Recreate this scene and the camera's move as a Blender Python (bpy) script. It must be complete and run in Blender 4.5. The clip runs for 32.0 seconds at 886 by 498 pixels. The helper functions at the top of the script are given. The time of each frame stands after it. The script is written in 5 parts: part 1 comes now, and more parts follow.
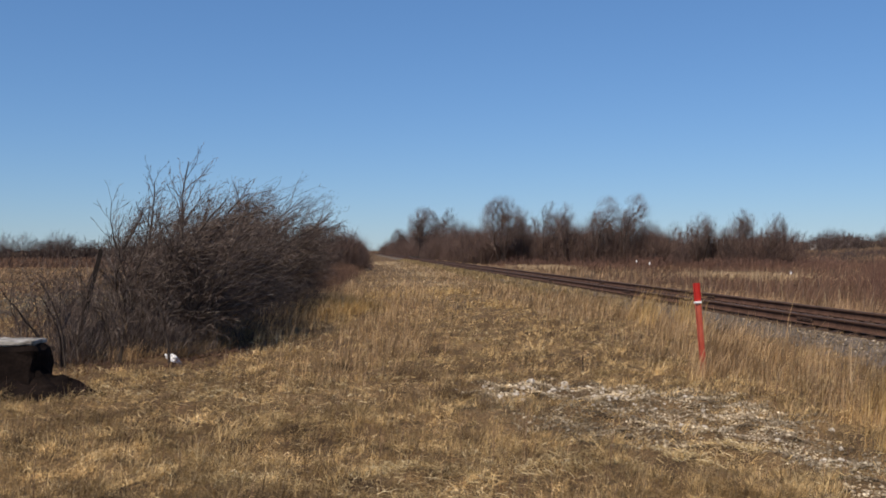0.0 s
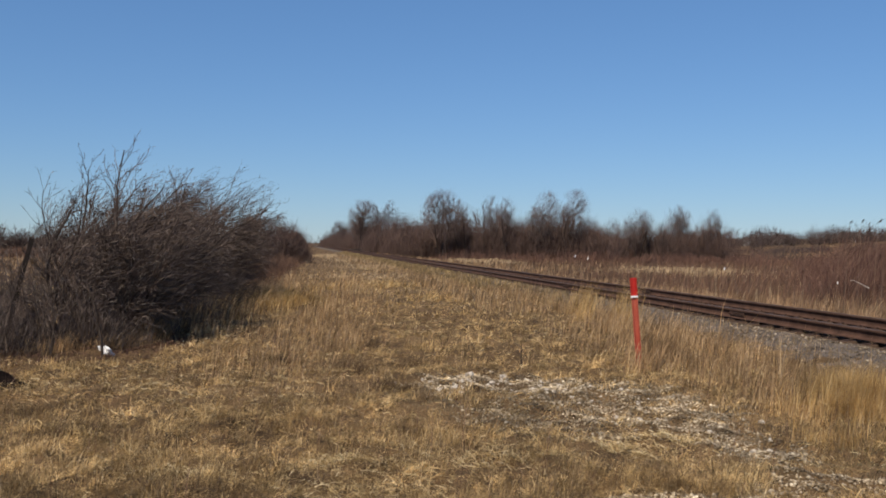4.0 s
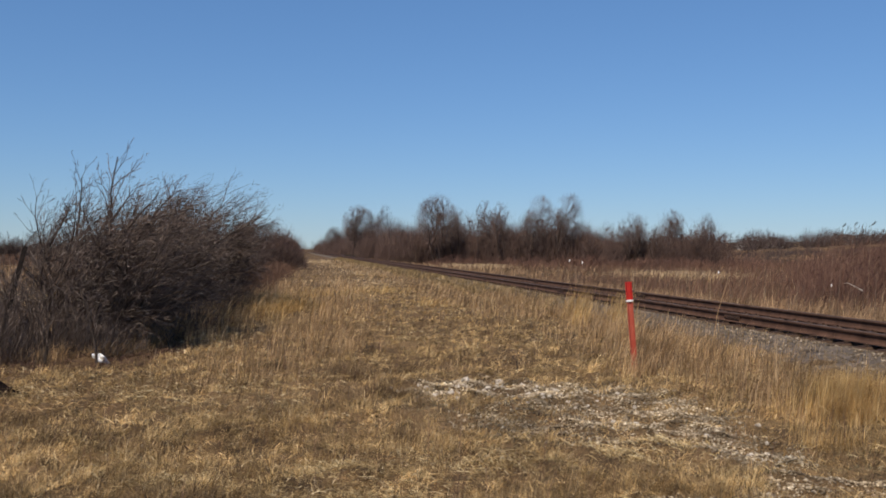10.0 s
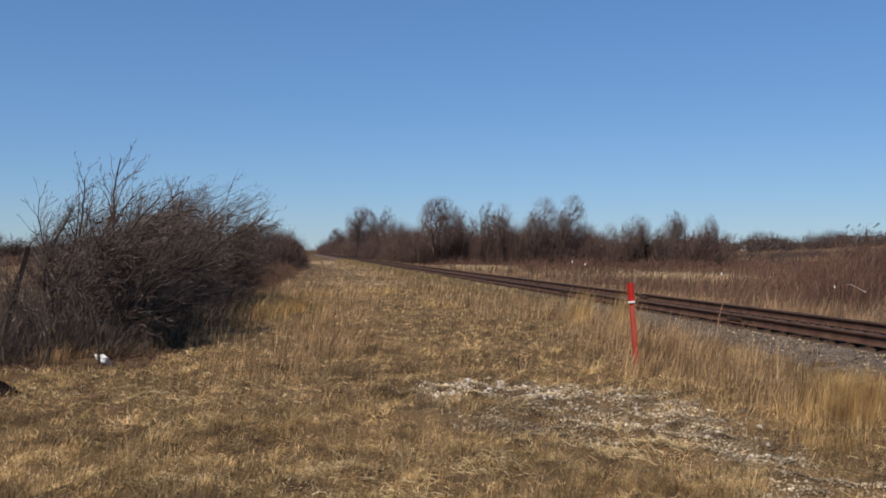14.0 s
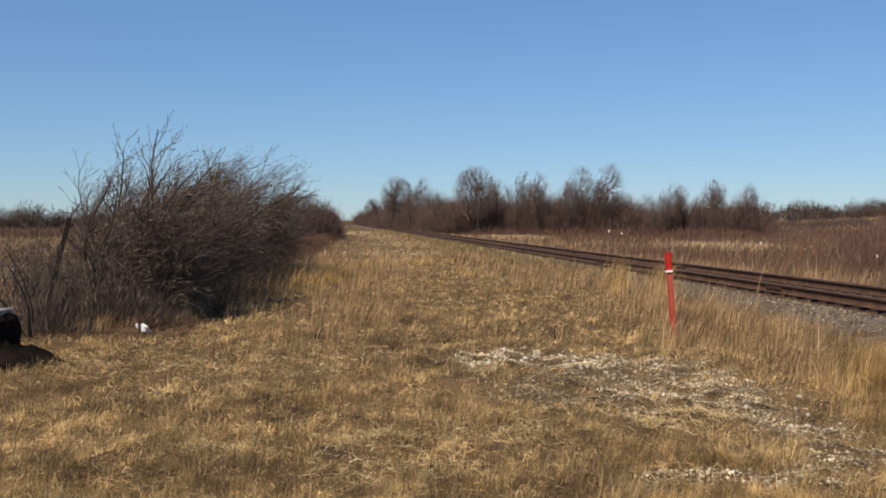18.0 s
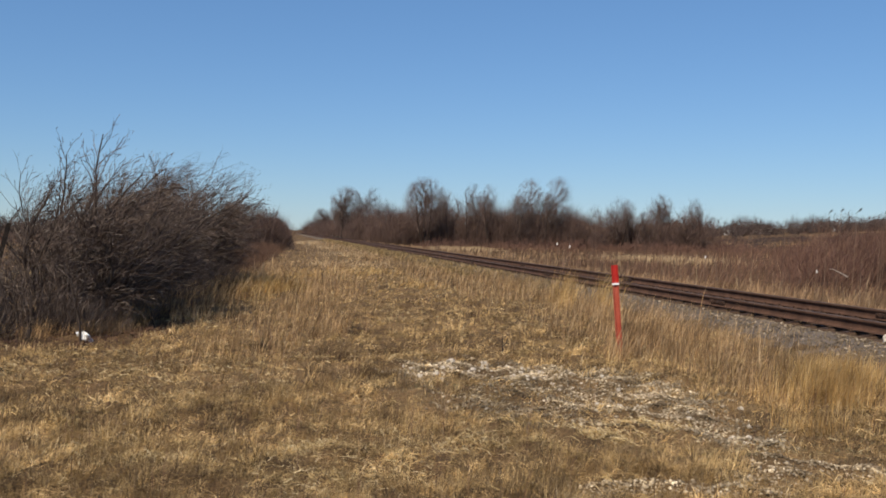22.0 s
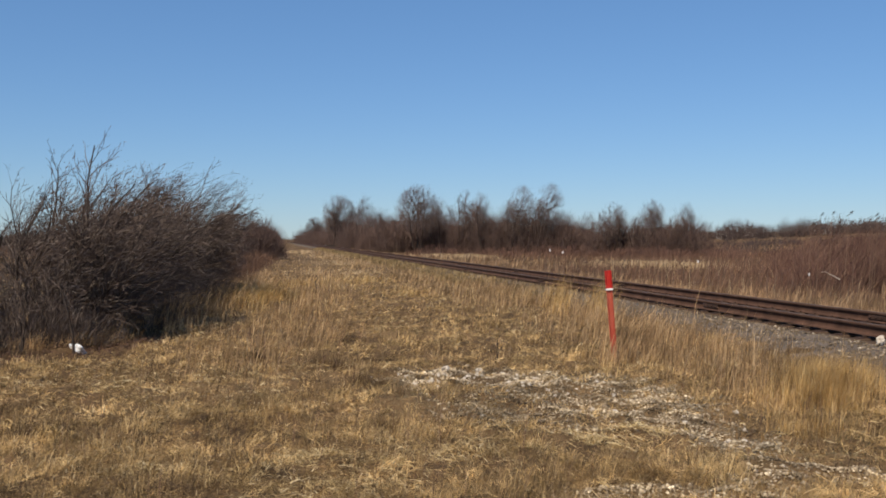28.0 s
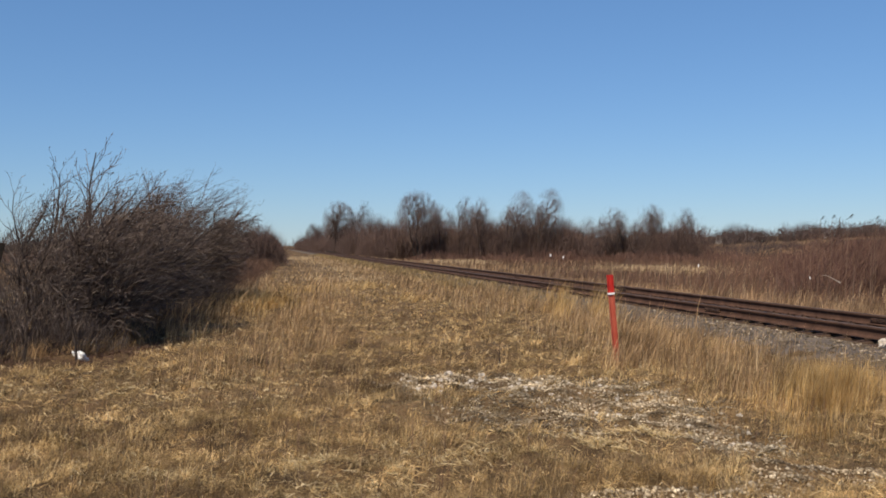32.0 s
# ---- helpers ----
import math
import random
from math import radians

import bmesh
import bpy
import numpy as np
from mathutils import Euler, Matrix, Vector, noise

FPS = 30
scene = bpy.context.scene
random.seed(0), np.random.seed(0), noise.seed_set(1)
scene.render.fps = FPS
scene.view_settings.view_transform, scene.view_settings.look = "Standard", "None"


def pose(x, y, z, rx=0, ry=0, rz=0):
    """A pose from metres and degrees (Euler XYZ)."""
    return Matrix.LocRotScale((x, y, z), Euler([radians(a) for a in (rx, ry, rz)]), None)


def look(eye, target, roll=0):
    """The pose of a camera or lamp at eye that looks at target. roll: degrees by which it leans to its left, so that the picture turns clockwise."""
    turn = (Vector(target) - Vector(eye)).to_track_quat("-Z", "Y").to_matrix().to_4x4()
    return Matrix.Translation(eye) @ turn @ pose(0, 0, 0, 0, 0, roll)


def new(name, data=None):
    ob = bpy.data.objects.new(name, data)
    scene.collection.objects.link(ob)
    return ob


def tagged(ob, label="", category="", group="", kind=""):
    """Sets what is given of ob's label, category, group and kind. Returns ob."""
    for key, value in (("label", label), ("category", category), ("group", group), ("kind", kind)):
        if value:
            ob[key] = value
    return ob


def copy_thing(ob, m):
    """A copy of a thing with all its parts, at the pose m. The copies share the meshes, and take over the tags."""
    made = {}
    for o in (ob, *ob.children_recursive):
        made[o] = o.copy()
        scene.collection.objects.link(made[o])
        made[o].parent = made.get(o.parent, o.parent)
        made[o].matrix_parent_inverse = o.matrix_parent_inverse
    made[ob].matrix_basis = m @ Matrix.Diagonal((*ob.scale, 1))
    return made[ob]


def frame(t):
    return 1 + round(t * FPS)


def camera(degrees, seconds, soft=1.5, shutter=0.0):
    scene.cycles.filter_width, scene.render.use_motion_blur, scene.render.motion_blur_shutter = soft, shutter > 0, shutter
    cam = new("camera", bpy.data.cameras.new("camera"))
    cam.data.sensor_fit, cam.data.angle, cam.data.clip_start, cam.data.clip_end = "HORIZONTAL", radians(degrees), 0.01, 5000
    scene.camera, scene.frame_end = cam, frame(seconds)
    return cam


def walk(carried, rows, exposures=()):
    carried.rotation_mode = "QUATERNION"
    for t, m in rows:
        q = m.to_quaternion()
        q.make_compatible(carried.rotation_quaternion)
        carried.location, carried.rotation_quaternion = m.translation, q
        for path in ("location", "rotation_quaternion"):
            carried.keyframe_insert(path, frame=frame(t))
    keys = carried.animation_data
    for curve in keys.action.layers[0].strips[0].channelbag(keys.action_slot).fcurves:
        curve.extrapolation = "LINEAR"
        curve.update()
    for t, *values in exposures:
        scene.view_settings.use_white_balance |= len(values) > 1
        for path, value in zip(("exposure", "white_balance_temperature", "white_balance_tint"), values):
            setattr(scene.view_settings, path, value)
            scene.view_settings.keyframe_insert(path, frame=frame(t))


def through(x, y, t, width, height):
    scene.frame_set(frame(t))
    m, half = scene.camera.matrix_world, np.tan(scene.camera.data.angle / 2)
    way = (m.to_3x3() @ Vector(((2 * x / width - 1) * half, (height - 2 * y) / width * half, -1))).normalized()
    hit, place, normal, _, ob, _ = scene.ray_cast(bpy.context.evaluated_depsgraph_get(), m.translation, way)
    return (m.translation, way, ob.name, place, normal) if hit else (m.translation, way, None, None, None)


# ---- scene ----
# ---------------------------------------------------------------- camera
cam = camera(51.0, 32.0, soft=1.8)
# seconds, eye x y z, yaw, pitch, roll
PATH = [
    (0, -0.009, -0.020, 1.656, -4.052, 0.083, 0.073),
    (0.5, 0.002, -0.026, 1.650, -5.973, 0.257, -0.391),
    (1, -0.013, -0.012, 1.654, -7.669, 0.289, -0.698),
    (1.5, 0.000, -0.015, 1.657, -7.288, 0.389, -0.522),
    (2, 0.003, -0.023, 1.650, -7.283, 0.351, -0.562),
    (2.5, -0.000, -0.020, 1.657, -7.744, 0.282, -0.505),
    (4.5, -0.006, -0.012, 1.651, -7.705, -0.404, -0.512),
    (5, -0.006, -0.007, 1.652, -7.870, -0.359, -0.508),
    (5.5, 0.000, -0.016, 1.650, -8.194, -0.234, -0.501),
    (6, -0.006, -0.017, 1.643, -8.023, -0.229, -0.434),
    (6.5, 0.001, -0.014, 1.646, -7.701, -0.038, -0.444),
    (7, 0.001, -0.017, 1.645, -7.760, 0.051, -0.301),
    (7.5, 0.000, -0.014, 1.651, -7.768, 0.234, -0.202),
    (8, -0.001, -0.020, 1.654, -7.960, 0.412, -0.405),
    (8.5, -0.011, -0.012, 1.649, -7.757, 0.417, -0.421),
    (9, 0.003, -0.026, 1.648, -7.693, 0.423, -0.314),
    (9.5, -0.012, -0.010, 1.651, -7.807, 0.358, -0.246),
    (10, -0.015, -0.003, 1.651, -8.070, 0.010, -0.158),
    (10.5, -0.011, -0.022, 1.645, -8.017, 0.022, -0.303),
    (11, -0.004, -0.019, 1.642, -8.117, 0.189, -0.139),
    (11.5, -0.015, -0.008, 1.649, -7.846, 0.286, -0.173),
    (12, -0.012, 0.000, 1.649, -8.001, 0.642, -0.208),
    (12.5, -0.004, 0.001, 1.648, -7.619, 0.386, -0.160),
    (13, -0.002, -0.013, 1.652, -7.835, 0.180, -0.115),
    (13.5, 0.005, -0.016, 1.649, -7.798, 0.088, -0.100),
    (14, 0.002, -0.017, 1.651, -7.869, 0.083, -0.186),
    (14.5, -0.005, -0.006, 1.644, -7.835, -0.006, 0.047),
    (16.5, -0.014, 0.004, 1.647, -7.609, 0.396, -0.120),
    (17, -0.017, 0.014, 1.632, -6.883, -0.488, -0.435),
    (17.5, -0.001, -0.017, 1.634, -4.769, -1.251, -0.072),
    (18, 0.004, 0.007, 1.645, -5.681, -1.769, 0.021),
    (18.5, 0.021, -0.003, 1.642, -8.363, -1.137, 0.269),
    (19, 0.022, 0.017, 1.640, -8.587, -1.417, -0.020),
    (19.5, 0.012, 0.020, 1.636, -8.325, -1.313, -0.171),
    (20, 0.009, 0.011, 1.640, -8.808, -1.025, -0.626),
    (20.5, 0.013, 0.015, 1.640, -9.284, -0.934, -0.629),
    (21, 0.021, 0.006, 1.644, -9.277, -1.007, -0.673),
    (21.5, 0.017, 0.031, 1.642, -9.301, -0.860, -0.689),
    (22, 0.010, 0.016, 1.636, -8.789, -1.061, -0.783),
    (22.5, 0.009, 0.025, 1.641, -9.062, -0.696, -0.608),
    (23, 0.019, 0.019, 1.635, -9.184, -0.803, -0.597),
    (23.5, 0.011, 0.024, 1.634, -9.295, -0.944, -0.595),
    (24, 0.004, 0.022, 1.629, -9.254, -1.006, -0.696),
    (24.5, 0.009, 0.022, 1.639, -9.377, -1.341, -0.443),
    (25, 0.018, 0.017, 1.629, -8.972, -1.256, -0.311),
    (25.5, 0.012, 0.023, 1.630, -9.189, -1.508, -0.102),
    (27.5, 0.004, 0.027, 1.633, -9.306, -0.784, -0.169),
    (28, 0.001, 0.014, 1.635, -9.240, -0.596, -0.089),
    (28.5, 0.004, 0.013, 1.637, -9.499, -0.473, -0.081),
    (29, 0.001, 0.002, 1.639, -9.799, -0.223, -0.001),
    (29.5, -0.003, 0.006, 1.640, -9.616, 0.037, 0.262),
    (30, -0.004, 0.018, 1.636, -9.470, -0.210, 0.033),
    (30.5, -0.003, 0.000, 1.635, -9.330, -0.211, 0.169),
    (31, 0.004, 0.004, 1.631, -9.242, -0.411, 0.132),
    (31.5, -0.009, 0.009, 1.632, -9.393, -0.195, 0.086),
    (32, -0.028, 0.005, 1.627, -9.248, -0.240, 0.215),
]
walk(cam, [(t, pose(x, y, z, 90 + pitch, roll, yaw)) for t, x, y, z, yaw, pitch, roll in PATH], [(0.0, 0.0, 6500, 13), (1.0, 0.0, 6480, 13), (2.0, 0.0, 6330, 12), (5.0, 0.0, 6700, 12), (7.0, 0.0, 6620, 13), (8.0, 0.0, 6560, 13), (9.0, 0.0, 6260, 12), (10.0, -0.01, 6560, 13), (11.0, -0.05, 6580, 13), (12.0, -0.05, 6170, 13), (13.0, -0.05, 6430, 13), (14.0, -0.05, 6430, 13), (17.0, -0.05, 6550, 12), (17.9, 0.15, 6900, 11), (19.0, 0.14, 6840, 11), (23.0, 0.12, 6800, 11), (32.0, 0.11, 6750, 12)])

# ---------------------------------------------------------------- light
SUN_ELEVATION, SUN_AZIMUTH = radians(47), radians(-142)  # azimuth from +y towards +x
world = bpy.data.worlds.new("sky")
scene.world = world
world.use_nodes = True
wn = world.node_tree.nodes
sky = wn.new("ShaderNodeTexSky")
sky.sky_type, sky.sun_disc = "NISHITA", False
sky.sun_elevation, sky.sun_rotation = SUN_ELEVATION, SUN_AZIMUTH
sky.air_density, sky.dust_density, sky.ozone_density = 1.0, 0.0, 4.0
clear, tint, deep = wn.new("ShaderNodeGamma"), wn.new("ShaderNodeMix"), wn.new("ShaderNodeHueSaturation")
deep.inputs["Saturation"].default_value, deep.inputs["Value"].default_value = 1.09, 1.05
clear.inputs["Gamma"].default_value = 0.65
tint.data_type, tint.blend_type = "RGBA", "MULTIPLY"
tint.inputs[0].default_value, tint.inputs[7].default_value = 1.0, (0.76, 1.01, 1.35, 1)
wn["Background"].inputs["Strength"].default_value = 0.13
for a, b in ((sky.outputs["Color"], clear.inputs["Color"]), (clear.outputs["Color"], tint.inputs[6]), (tint.outputs[2], deep.inputs["Color"]), (deep.outputs["Color"], wn["Background"].inputs["Color"])):
    world.node_tree.links.new(a, b)
sun = new("sun", bpy.data.lights.new("sun", "SUN"))
sun.data.energy, sun.data.angle, sun.data.color = 4.8, radians(0.53), (1.0, 0.885, 0.735)
to_sun = Vector((math.sin(SUN_AZIMUTH) * math.cos(SUN_ELEVATION), math.cos(SUN_AZIMUTH) * math.cos(SUN_ELEVATION), math.sin(SUN_ELEVATION)))
sun.matrix_world = look(to_sun * 50, (0, 0, 0))


# ---------------------------------------------------------------- materials
def shader(name, rough=0.9, spec=0.15, metal=0.0):
    m = bpy.data.materials.new(name)
    m.use_nodes = True
    b = m.node_tree.nodes["Principled BSDF"]
    b.inputs["Roughness"].default_value = rough
    b.inputs["Specular IOR Level"].default_value = spec
    b.inputs["Metallic"].default_value = metal
    return m, m.node_tree.nodes, m.node_tree.links, b


def noise_node(m, scale, detail=3.0, coords="Object"):
    n, k = m.node_tree.nodes, m.node_tree.links
    tex = n.new("ShaderNodeTexNoise")
    tex.inputs["Scale"].default_value, tex.inputs["Detail"].default_value = scale, detail
    if coords == "World":
        k.new(n.new("ShaderNodeNewGeometry").outputs["Position"], tex.inputs["Vector"])
    else:
        k.new(n.new("ShaderNodeTexCoord").outputs["Object"], tex.inputs["Vector"])
    return tex.outputs["Fac"]


def ramp(m, fac, stops):
    r = m.node_tree.nodes.new("ShaderNodeValToRGB")
    e = r.color_ramp.elements
    while len(e) < len(stops):
        e.new(0.5)
    for el, (p, c) in zip(e, stops):
        el.position, el.color = p, (*c, 1)
    m.node_tree.links.new(fac, r.inputs["Fac"])
    return r.outputs["Color"]


def mix(m, a, b, fac, mode="MIX"):
    x = m.node_tree.nodes.new("ShaderNodeMix")
    x.data_type, x.blend_type = "RGBA", mode
    for sock, v in ((x.inputs[0], fac), (x.inputs[6], a), (x.inputs[7], b)):
        if isinstance(v, bpy.types.NodeSocket):
            m.node_tree.links.new(v, sock)
        else:
            sock.default_value = v if isinstance(v, float) else (*v, 1)
    return x.outputs[2]


def bump(m, fac, strength, distance=0.01):
    b = m.node_tree.nodes.new("ShaderNodeBump")
    b.inputs["Strength"].default_value, b.inputs["Distance"].default_value = strength, distance
    m.node_tree.links.new(fac, b.inputs["Height"])
    m.node_tree.links.new(b.outputs["Normal"], m.node_tree.nodes["Principled BSDF"].inputs["Normal"])


def plain(name, dark, light, scale=8.0, rough=0.85, spec=0.2, metal=0.0, relief=0.3, fine=60.0):
    """A surface of two tones at two scales, with relief."""
    m, n, k, b = shader(name, rough, spec, metal)
    big = ramp(m, noise_node(m, scale), [(0.3, dark), (0.7, light)])
    small = ramp(m, noise_node(m, fine, 2.0), [(0.3, (0.75, 0.75, 0.75)), (0.7, (1.15, 1.15, 1.15))])
    k.new(mix(m, big, small, 1.0, "MULTIPLY"), b.inputs["Base Color"])
    if relief:
        bump(m, noise_node(m, fine, 3.0), relief)
    return m


def islands(name, stops, patch=0.5, patch_light=1.2, patch_dark=0.75, rough=0.85, spec=0.15, through=0.0, tuft=0.0):
    """Blades, twigs or stones: each piece takes its own tone, and tones drift from place to place."""
    m, n, k, b = shader(name, rough, spec)
    geo = n.new("ShaderNodeNewGeometry")
    own = ramp(m, geo.outputs["Random Per Island"], stops)
    drift = ramp(m, noise_node(m, patch, 3.0, "World"), [(0.32, (patch_dark, patch_dark * 1.02, patch_dark)), (0.68, (patch_light, patch_light * 0.99, patch_light * 0.94))])
    colour = mix(m, own, drift, 1.0, "MULTIPLY")
    if tuft:
        near = ramp(m, noise_node(m, tuft, 3.0, "World"), [(0.36, (0.40, 0.37, 0.34)), (0.5, (0.95, 0.95, 0.95)), (0.62, (1.5, 1.5, 1.46))])
        colour = mix(m, colour, near, 1.0, "MULTIPLY")
    k.new(colour, b.inputs["Base Color"])
    if through:
        t = n.new("ShaderNodeBsdfTranslucent")
        s = n.new("ShaderNodeMixShader")
        s.inputs[0].default_value = through
        k.new(colour, t.inputs["Color"])
        k.new(b.outputs[0], s.inputs[1])
        k.new(t.outputs[0], s.inputs[2])
        k.new(s.outputs[0], n["Material Output"].inputs["Surface"])
    return m


def soil():
    m, n, k, b = shader("dry_turf", 0.95, 0.1)
    big = ramp(m, noise_node(m, 0.35, 4.0, "World"), [(0.3, (0.10, 0.066, 0.038)), (0.5, (0.17, 0.112, 0.06)), (0.7, (0.26, 0.178, 0.095))])
    mid = ramp(m, noise_node(m, 3.0, 4.0, "World"), [(0.3, (0.6, 0.6, 0.58)), (0.7, (1.2, 1.15, 1.05))])
    fine = ramp(m, noise_node(m, 45.0, 3.0, "World"), [(0.35, (0.5, 0.5, 0.5)), (0.65, (1.25, 1.25, 1.25))])
    k.new(mix(m, mix(m, big, mid, 1.0, "MULTIPLY"), fine, 1.0, "MULTIPLY"), b.inputs["Base Color"])
    bump(m, noise_node(m, 40.0, 4.0, "World"), 0.6, 0.03)
    return m


M_SOIL = soil()
M_STRAW = islands("straw_grass", [(0.0, (0.355, 0.234, 0.105)), (0.5, (0.492, 0.343, 0.166)), (0.9, (0.641, 0.470, 0.246)), (1.0, (0.847, 0.675, 0.412))], 0.9, 1.3, 0.66, through=0.3, tuft=4.2)
M_PALESTRAW = islands("pale_stalks", [(0.0, (0.42, 0.31, 0.15)), (0.6, (0.58, 0.45, 0.24)), (1.0, (0.74, 0.62, 0.40))], 1.0, through=0.2)
M_BLEACHED = islands("bleached_grass", [(0.0, (0.36, 0.25, 0.14)), (1.0, (0.60, 0.46, 0.29))], 1.0, through=0.2)
M_MOSSY = islands("grey_green_turf", [(0.0, (0.190, 0.132, 0.065)), (0.5, (0.280, 0.199, 0.099)), (1.0, (0.426, 0.308, 0.162))], 1.5, through=0.25, tuft=4.0)
M_WEED = islands("dark_dead_weeds", [(0.0, (0.086, 0.057, 0.034)), (0.6, (0.149, 0.101, 0.057)), (1.0, (0.253, 0.172, 0.098))], 0.7, 1.2, 0.75, through=0.2)
M_OLIVE = islands("olive_moss", [(0.0, (0.136, 0.115, 0.064)), (0.6, (0.204, 0.170, 0.098)), (1.0, (0.306, 0.255, 0.153))], 1.2, through=0.2, tuft=3.0)
M_GREYWEED = islands("grey_field_weeds", [(0.0, (0.107, 0.102, 0.086)), (0.6, (0.164, 0.160, 0.135)), (1.0, (0.238, 0.230, 0.193))], 0.2, 1.15, 0.8)
M_TALL = islands("tall_dry_grass", [(0.0, (0.239, 0.151, 0.080)), (0.5, (0.424, 0.278, 0.151)), (1.0, (0.604, 0.435, 0.260))], 0.4, 1.15, 0.75, through=0.4, tuft=2.0)
M_MEADOW = islands("meadow_grass", [(0.0, (0.179, 0.109, 0.064)), (0.5, (0.303, 0.194, 0.113)), (1.0, (0.444, 0.308, 0.189))], 0.15, 1.2, 0.75, through=0.3, tuft=1.2)
M_GOLD = islands("golden_grass", [(0.0, (0.361, 0.220, 0.086)), (0.5, (0.533, 0.351, 0.147)), (1.0, (0.662, 0.490, 0.263))], 0.6, through=0.35, tuft=2.0)
M_RED = islands("reddish_stems", [(0.0, (0.075, 0.040, 0.034)), (0.6, (0.134, 0.072, 0.055)), (1.0, (0.237, 0.144, 0.101))], 0.1, 1.2, 0.75)
M_TWIG = islands("grey_twigs", [(0.0, (0.048, 0.033, 0.029)), (0.5, (0.083, 0.059, 0.049)), (0.85, (0.121, 0.090, 0.076)), (1.0, (0.270, 0.221, 0.186))], 0.5, 1.1, 0.85, spec=0.3)
M_FARTWIG = islands("distant_twigs", [(0.0, (0.066, 0.042, 0.037)), (0.6, (0.104, 0.068, 0.058)), (1.0, (0.165, 0.114, 0.095))], 0.06, 1.15, 0.8)
M_CROWN = islands("crown_twigs", [(0.0, (0.085, 0.062, 0.056)), (0.6, (0.125, 0.093, 0.083)), (1.0, (0.19, 0.145, 0.128))], 0.06, 1.15, 0.8)
M_WOODS = islands("distant_woods_twigs", [(0.0, (0.045, 0.033, 0.030)), (0.6, (0.072, 0.052, 0.047)), (1.0, (0.115, 0.085, 0.075))], 0.03, 1.15, 0.8)
M_BARK = plain("bark", (0.035, 0.026, 0.021), (0.085, 0.066, 0.054), 6.0, 0.95, 0.1, relief=0.6)
M_TRUNK = plain("dark_bark", (0.03, 0.022, 0.018), (0.065, 0.048, 0.04), 3.0, 0.95, 0.1)
M_RAIL = plain("rusty_rail", (0.055, 0.029, 0.019), (0.115, 0.062, 0.041), 3.0, 0.85, 0.2, 0.0, 0.3)
M_HEAD = plain("worn_rail_head", (0.065, 0.04, 0.028), (0.12, 0.08, 0.06), 2.0, 0.7, 0.25, 0.15, 0.05)
M_TIE = plain("weathered_tie_wood", (0.045, 0.030, 0.021), (0.13, 0.086, 0.058), 5.0, 0.95, 0.1, relief=0.6)
M_STONE = islands("limestone_ballast", [(0.0, (0.172, 0.134, 0.088)), (0.55, (0.324, 0.259, 0.180)), (0.88, (0.464, 0.384, 0.277)), (1.0, (0.711, 0.612, 0.468))], 0.8, 1.15, 0.65, tuft=2.5)
M_BALLAST = islands("track_ballast", [(0.0, (0.107, 0.082, 0.057)), (0.6, (0.213, 0.167, 0.119)), (0.93, (0.351, 0.284, 0.211)), (1.0, (0.617, 0.529, 0.411))], 0.5, 1.2, 0.65)
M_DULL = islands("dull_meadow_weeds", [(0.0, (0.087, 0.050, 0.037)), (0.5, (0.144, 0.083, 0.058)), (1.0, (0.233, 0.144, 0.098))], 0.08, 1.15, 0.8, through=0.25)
M_STEMS = islands("dark_weed_stems", [(0.0, (0.06, 0.042, 0.034)), (1.0, (0.15, 0.108, 0.084))], 0.3)
M_BED = plain("ballast_fines", (0.078, 0.061, 0.045), (0.172, 0.138, 0.105), 3.0, relief=0.8, fine=30.0)
M_ROCK = plain("pale_limestone", (0.42, 0.36, 0.28), (0.66, 0.60, 0.50), 9.0, 0.9, 0.15, relief=0.4)
M_RED_PAINT = plain("red_plastic", (0.36, 0.016, 0.012), (0.48, 0.03, 0.02), 6.0, 0.5, 0.35, relief=0.05)
M_FADED_RED = plain("faded_red_plastic", (0.33, 0.055, 0.032), (0.43, 0.105, 0.065), 4.0, 0.65, 0.25, relief=0.1)
M_WHITE = plain("white_band", (0.72, 0.70, 0.68), (0.85, 0.84, 0.82), 10.0, 0.5, 0.3, relief=0.0)
M_CONCRETE = plain("weathered_concrete", (0.12, 0.11, 0.095), (0.40, 0.38, 0.34), 9.0, 0.95, 0.1, relief=0.5, fine=25.0)
# near-black base colour that puts shade into the block's body and the mound
M_BLOCK_SHADE = plain("block_shade", (0.006, 0.0045, 0.004), (0.017, 0.012, 0.010), 5.0, 0.97, 0.03, relief=0.8, fine=30.0)
M_BAG = plain("white_plastic_film", (0.70, 0.70, 0.68), (0.88, 0.88, 0.86), 14.0, 0.45, 0.4, relief=0.2)
M_RUST = plain("rusted_steel", (0.04, 0.025, 0.018), (0.09, 0.05, 0.035), 9.0, 0.85, 0.3, 0.3)
M_BLACKSTEEL = plain("blackened_steel", (0.012, 0.010, 0.009), (0.03, 0.022, 0.018), 9.0, 0.9, 0.15, 0.0)
M_DARKWOOD = plain("dark_wood", (0.03, 0.025, 0.02), (0.07, 0.055, 0.045), 4.0)
M_SIDING = plain("pale_siding", (0.62, 0.60, 0.56), (0.75, 0.73, 0.70), 0.5)
M_ROOF = plain("dark_shingle", (0.08, 0.07, 0.065), (0.15, 0.13, 0.12), 0.6)
M_GLASS = plain("window_glass", (0.03, 0.04, 0.05), (0.05, 0.06, 0.07), 0.5, 0.1, 0.6, relief=0.0)
M_STALK = plain("dry_stalk", (0.16, 0.11, 0.075), (0.27, 0.19, 0.13), 7.0)
M_PALEWOOD = plain("bleached_wood", (0.34, 0.30, 0.25), (0.55, 0.50, 0.43), 7.0)


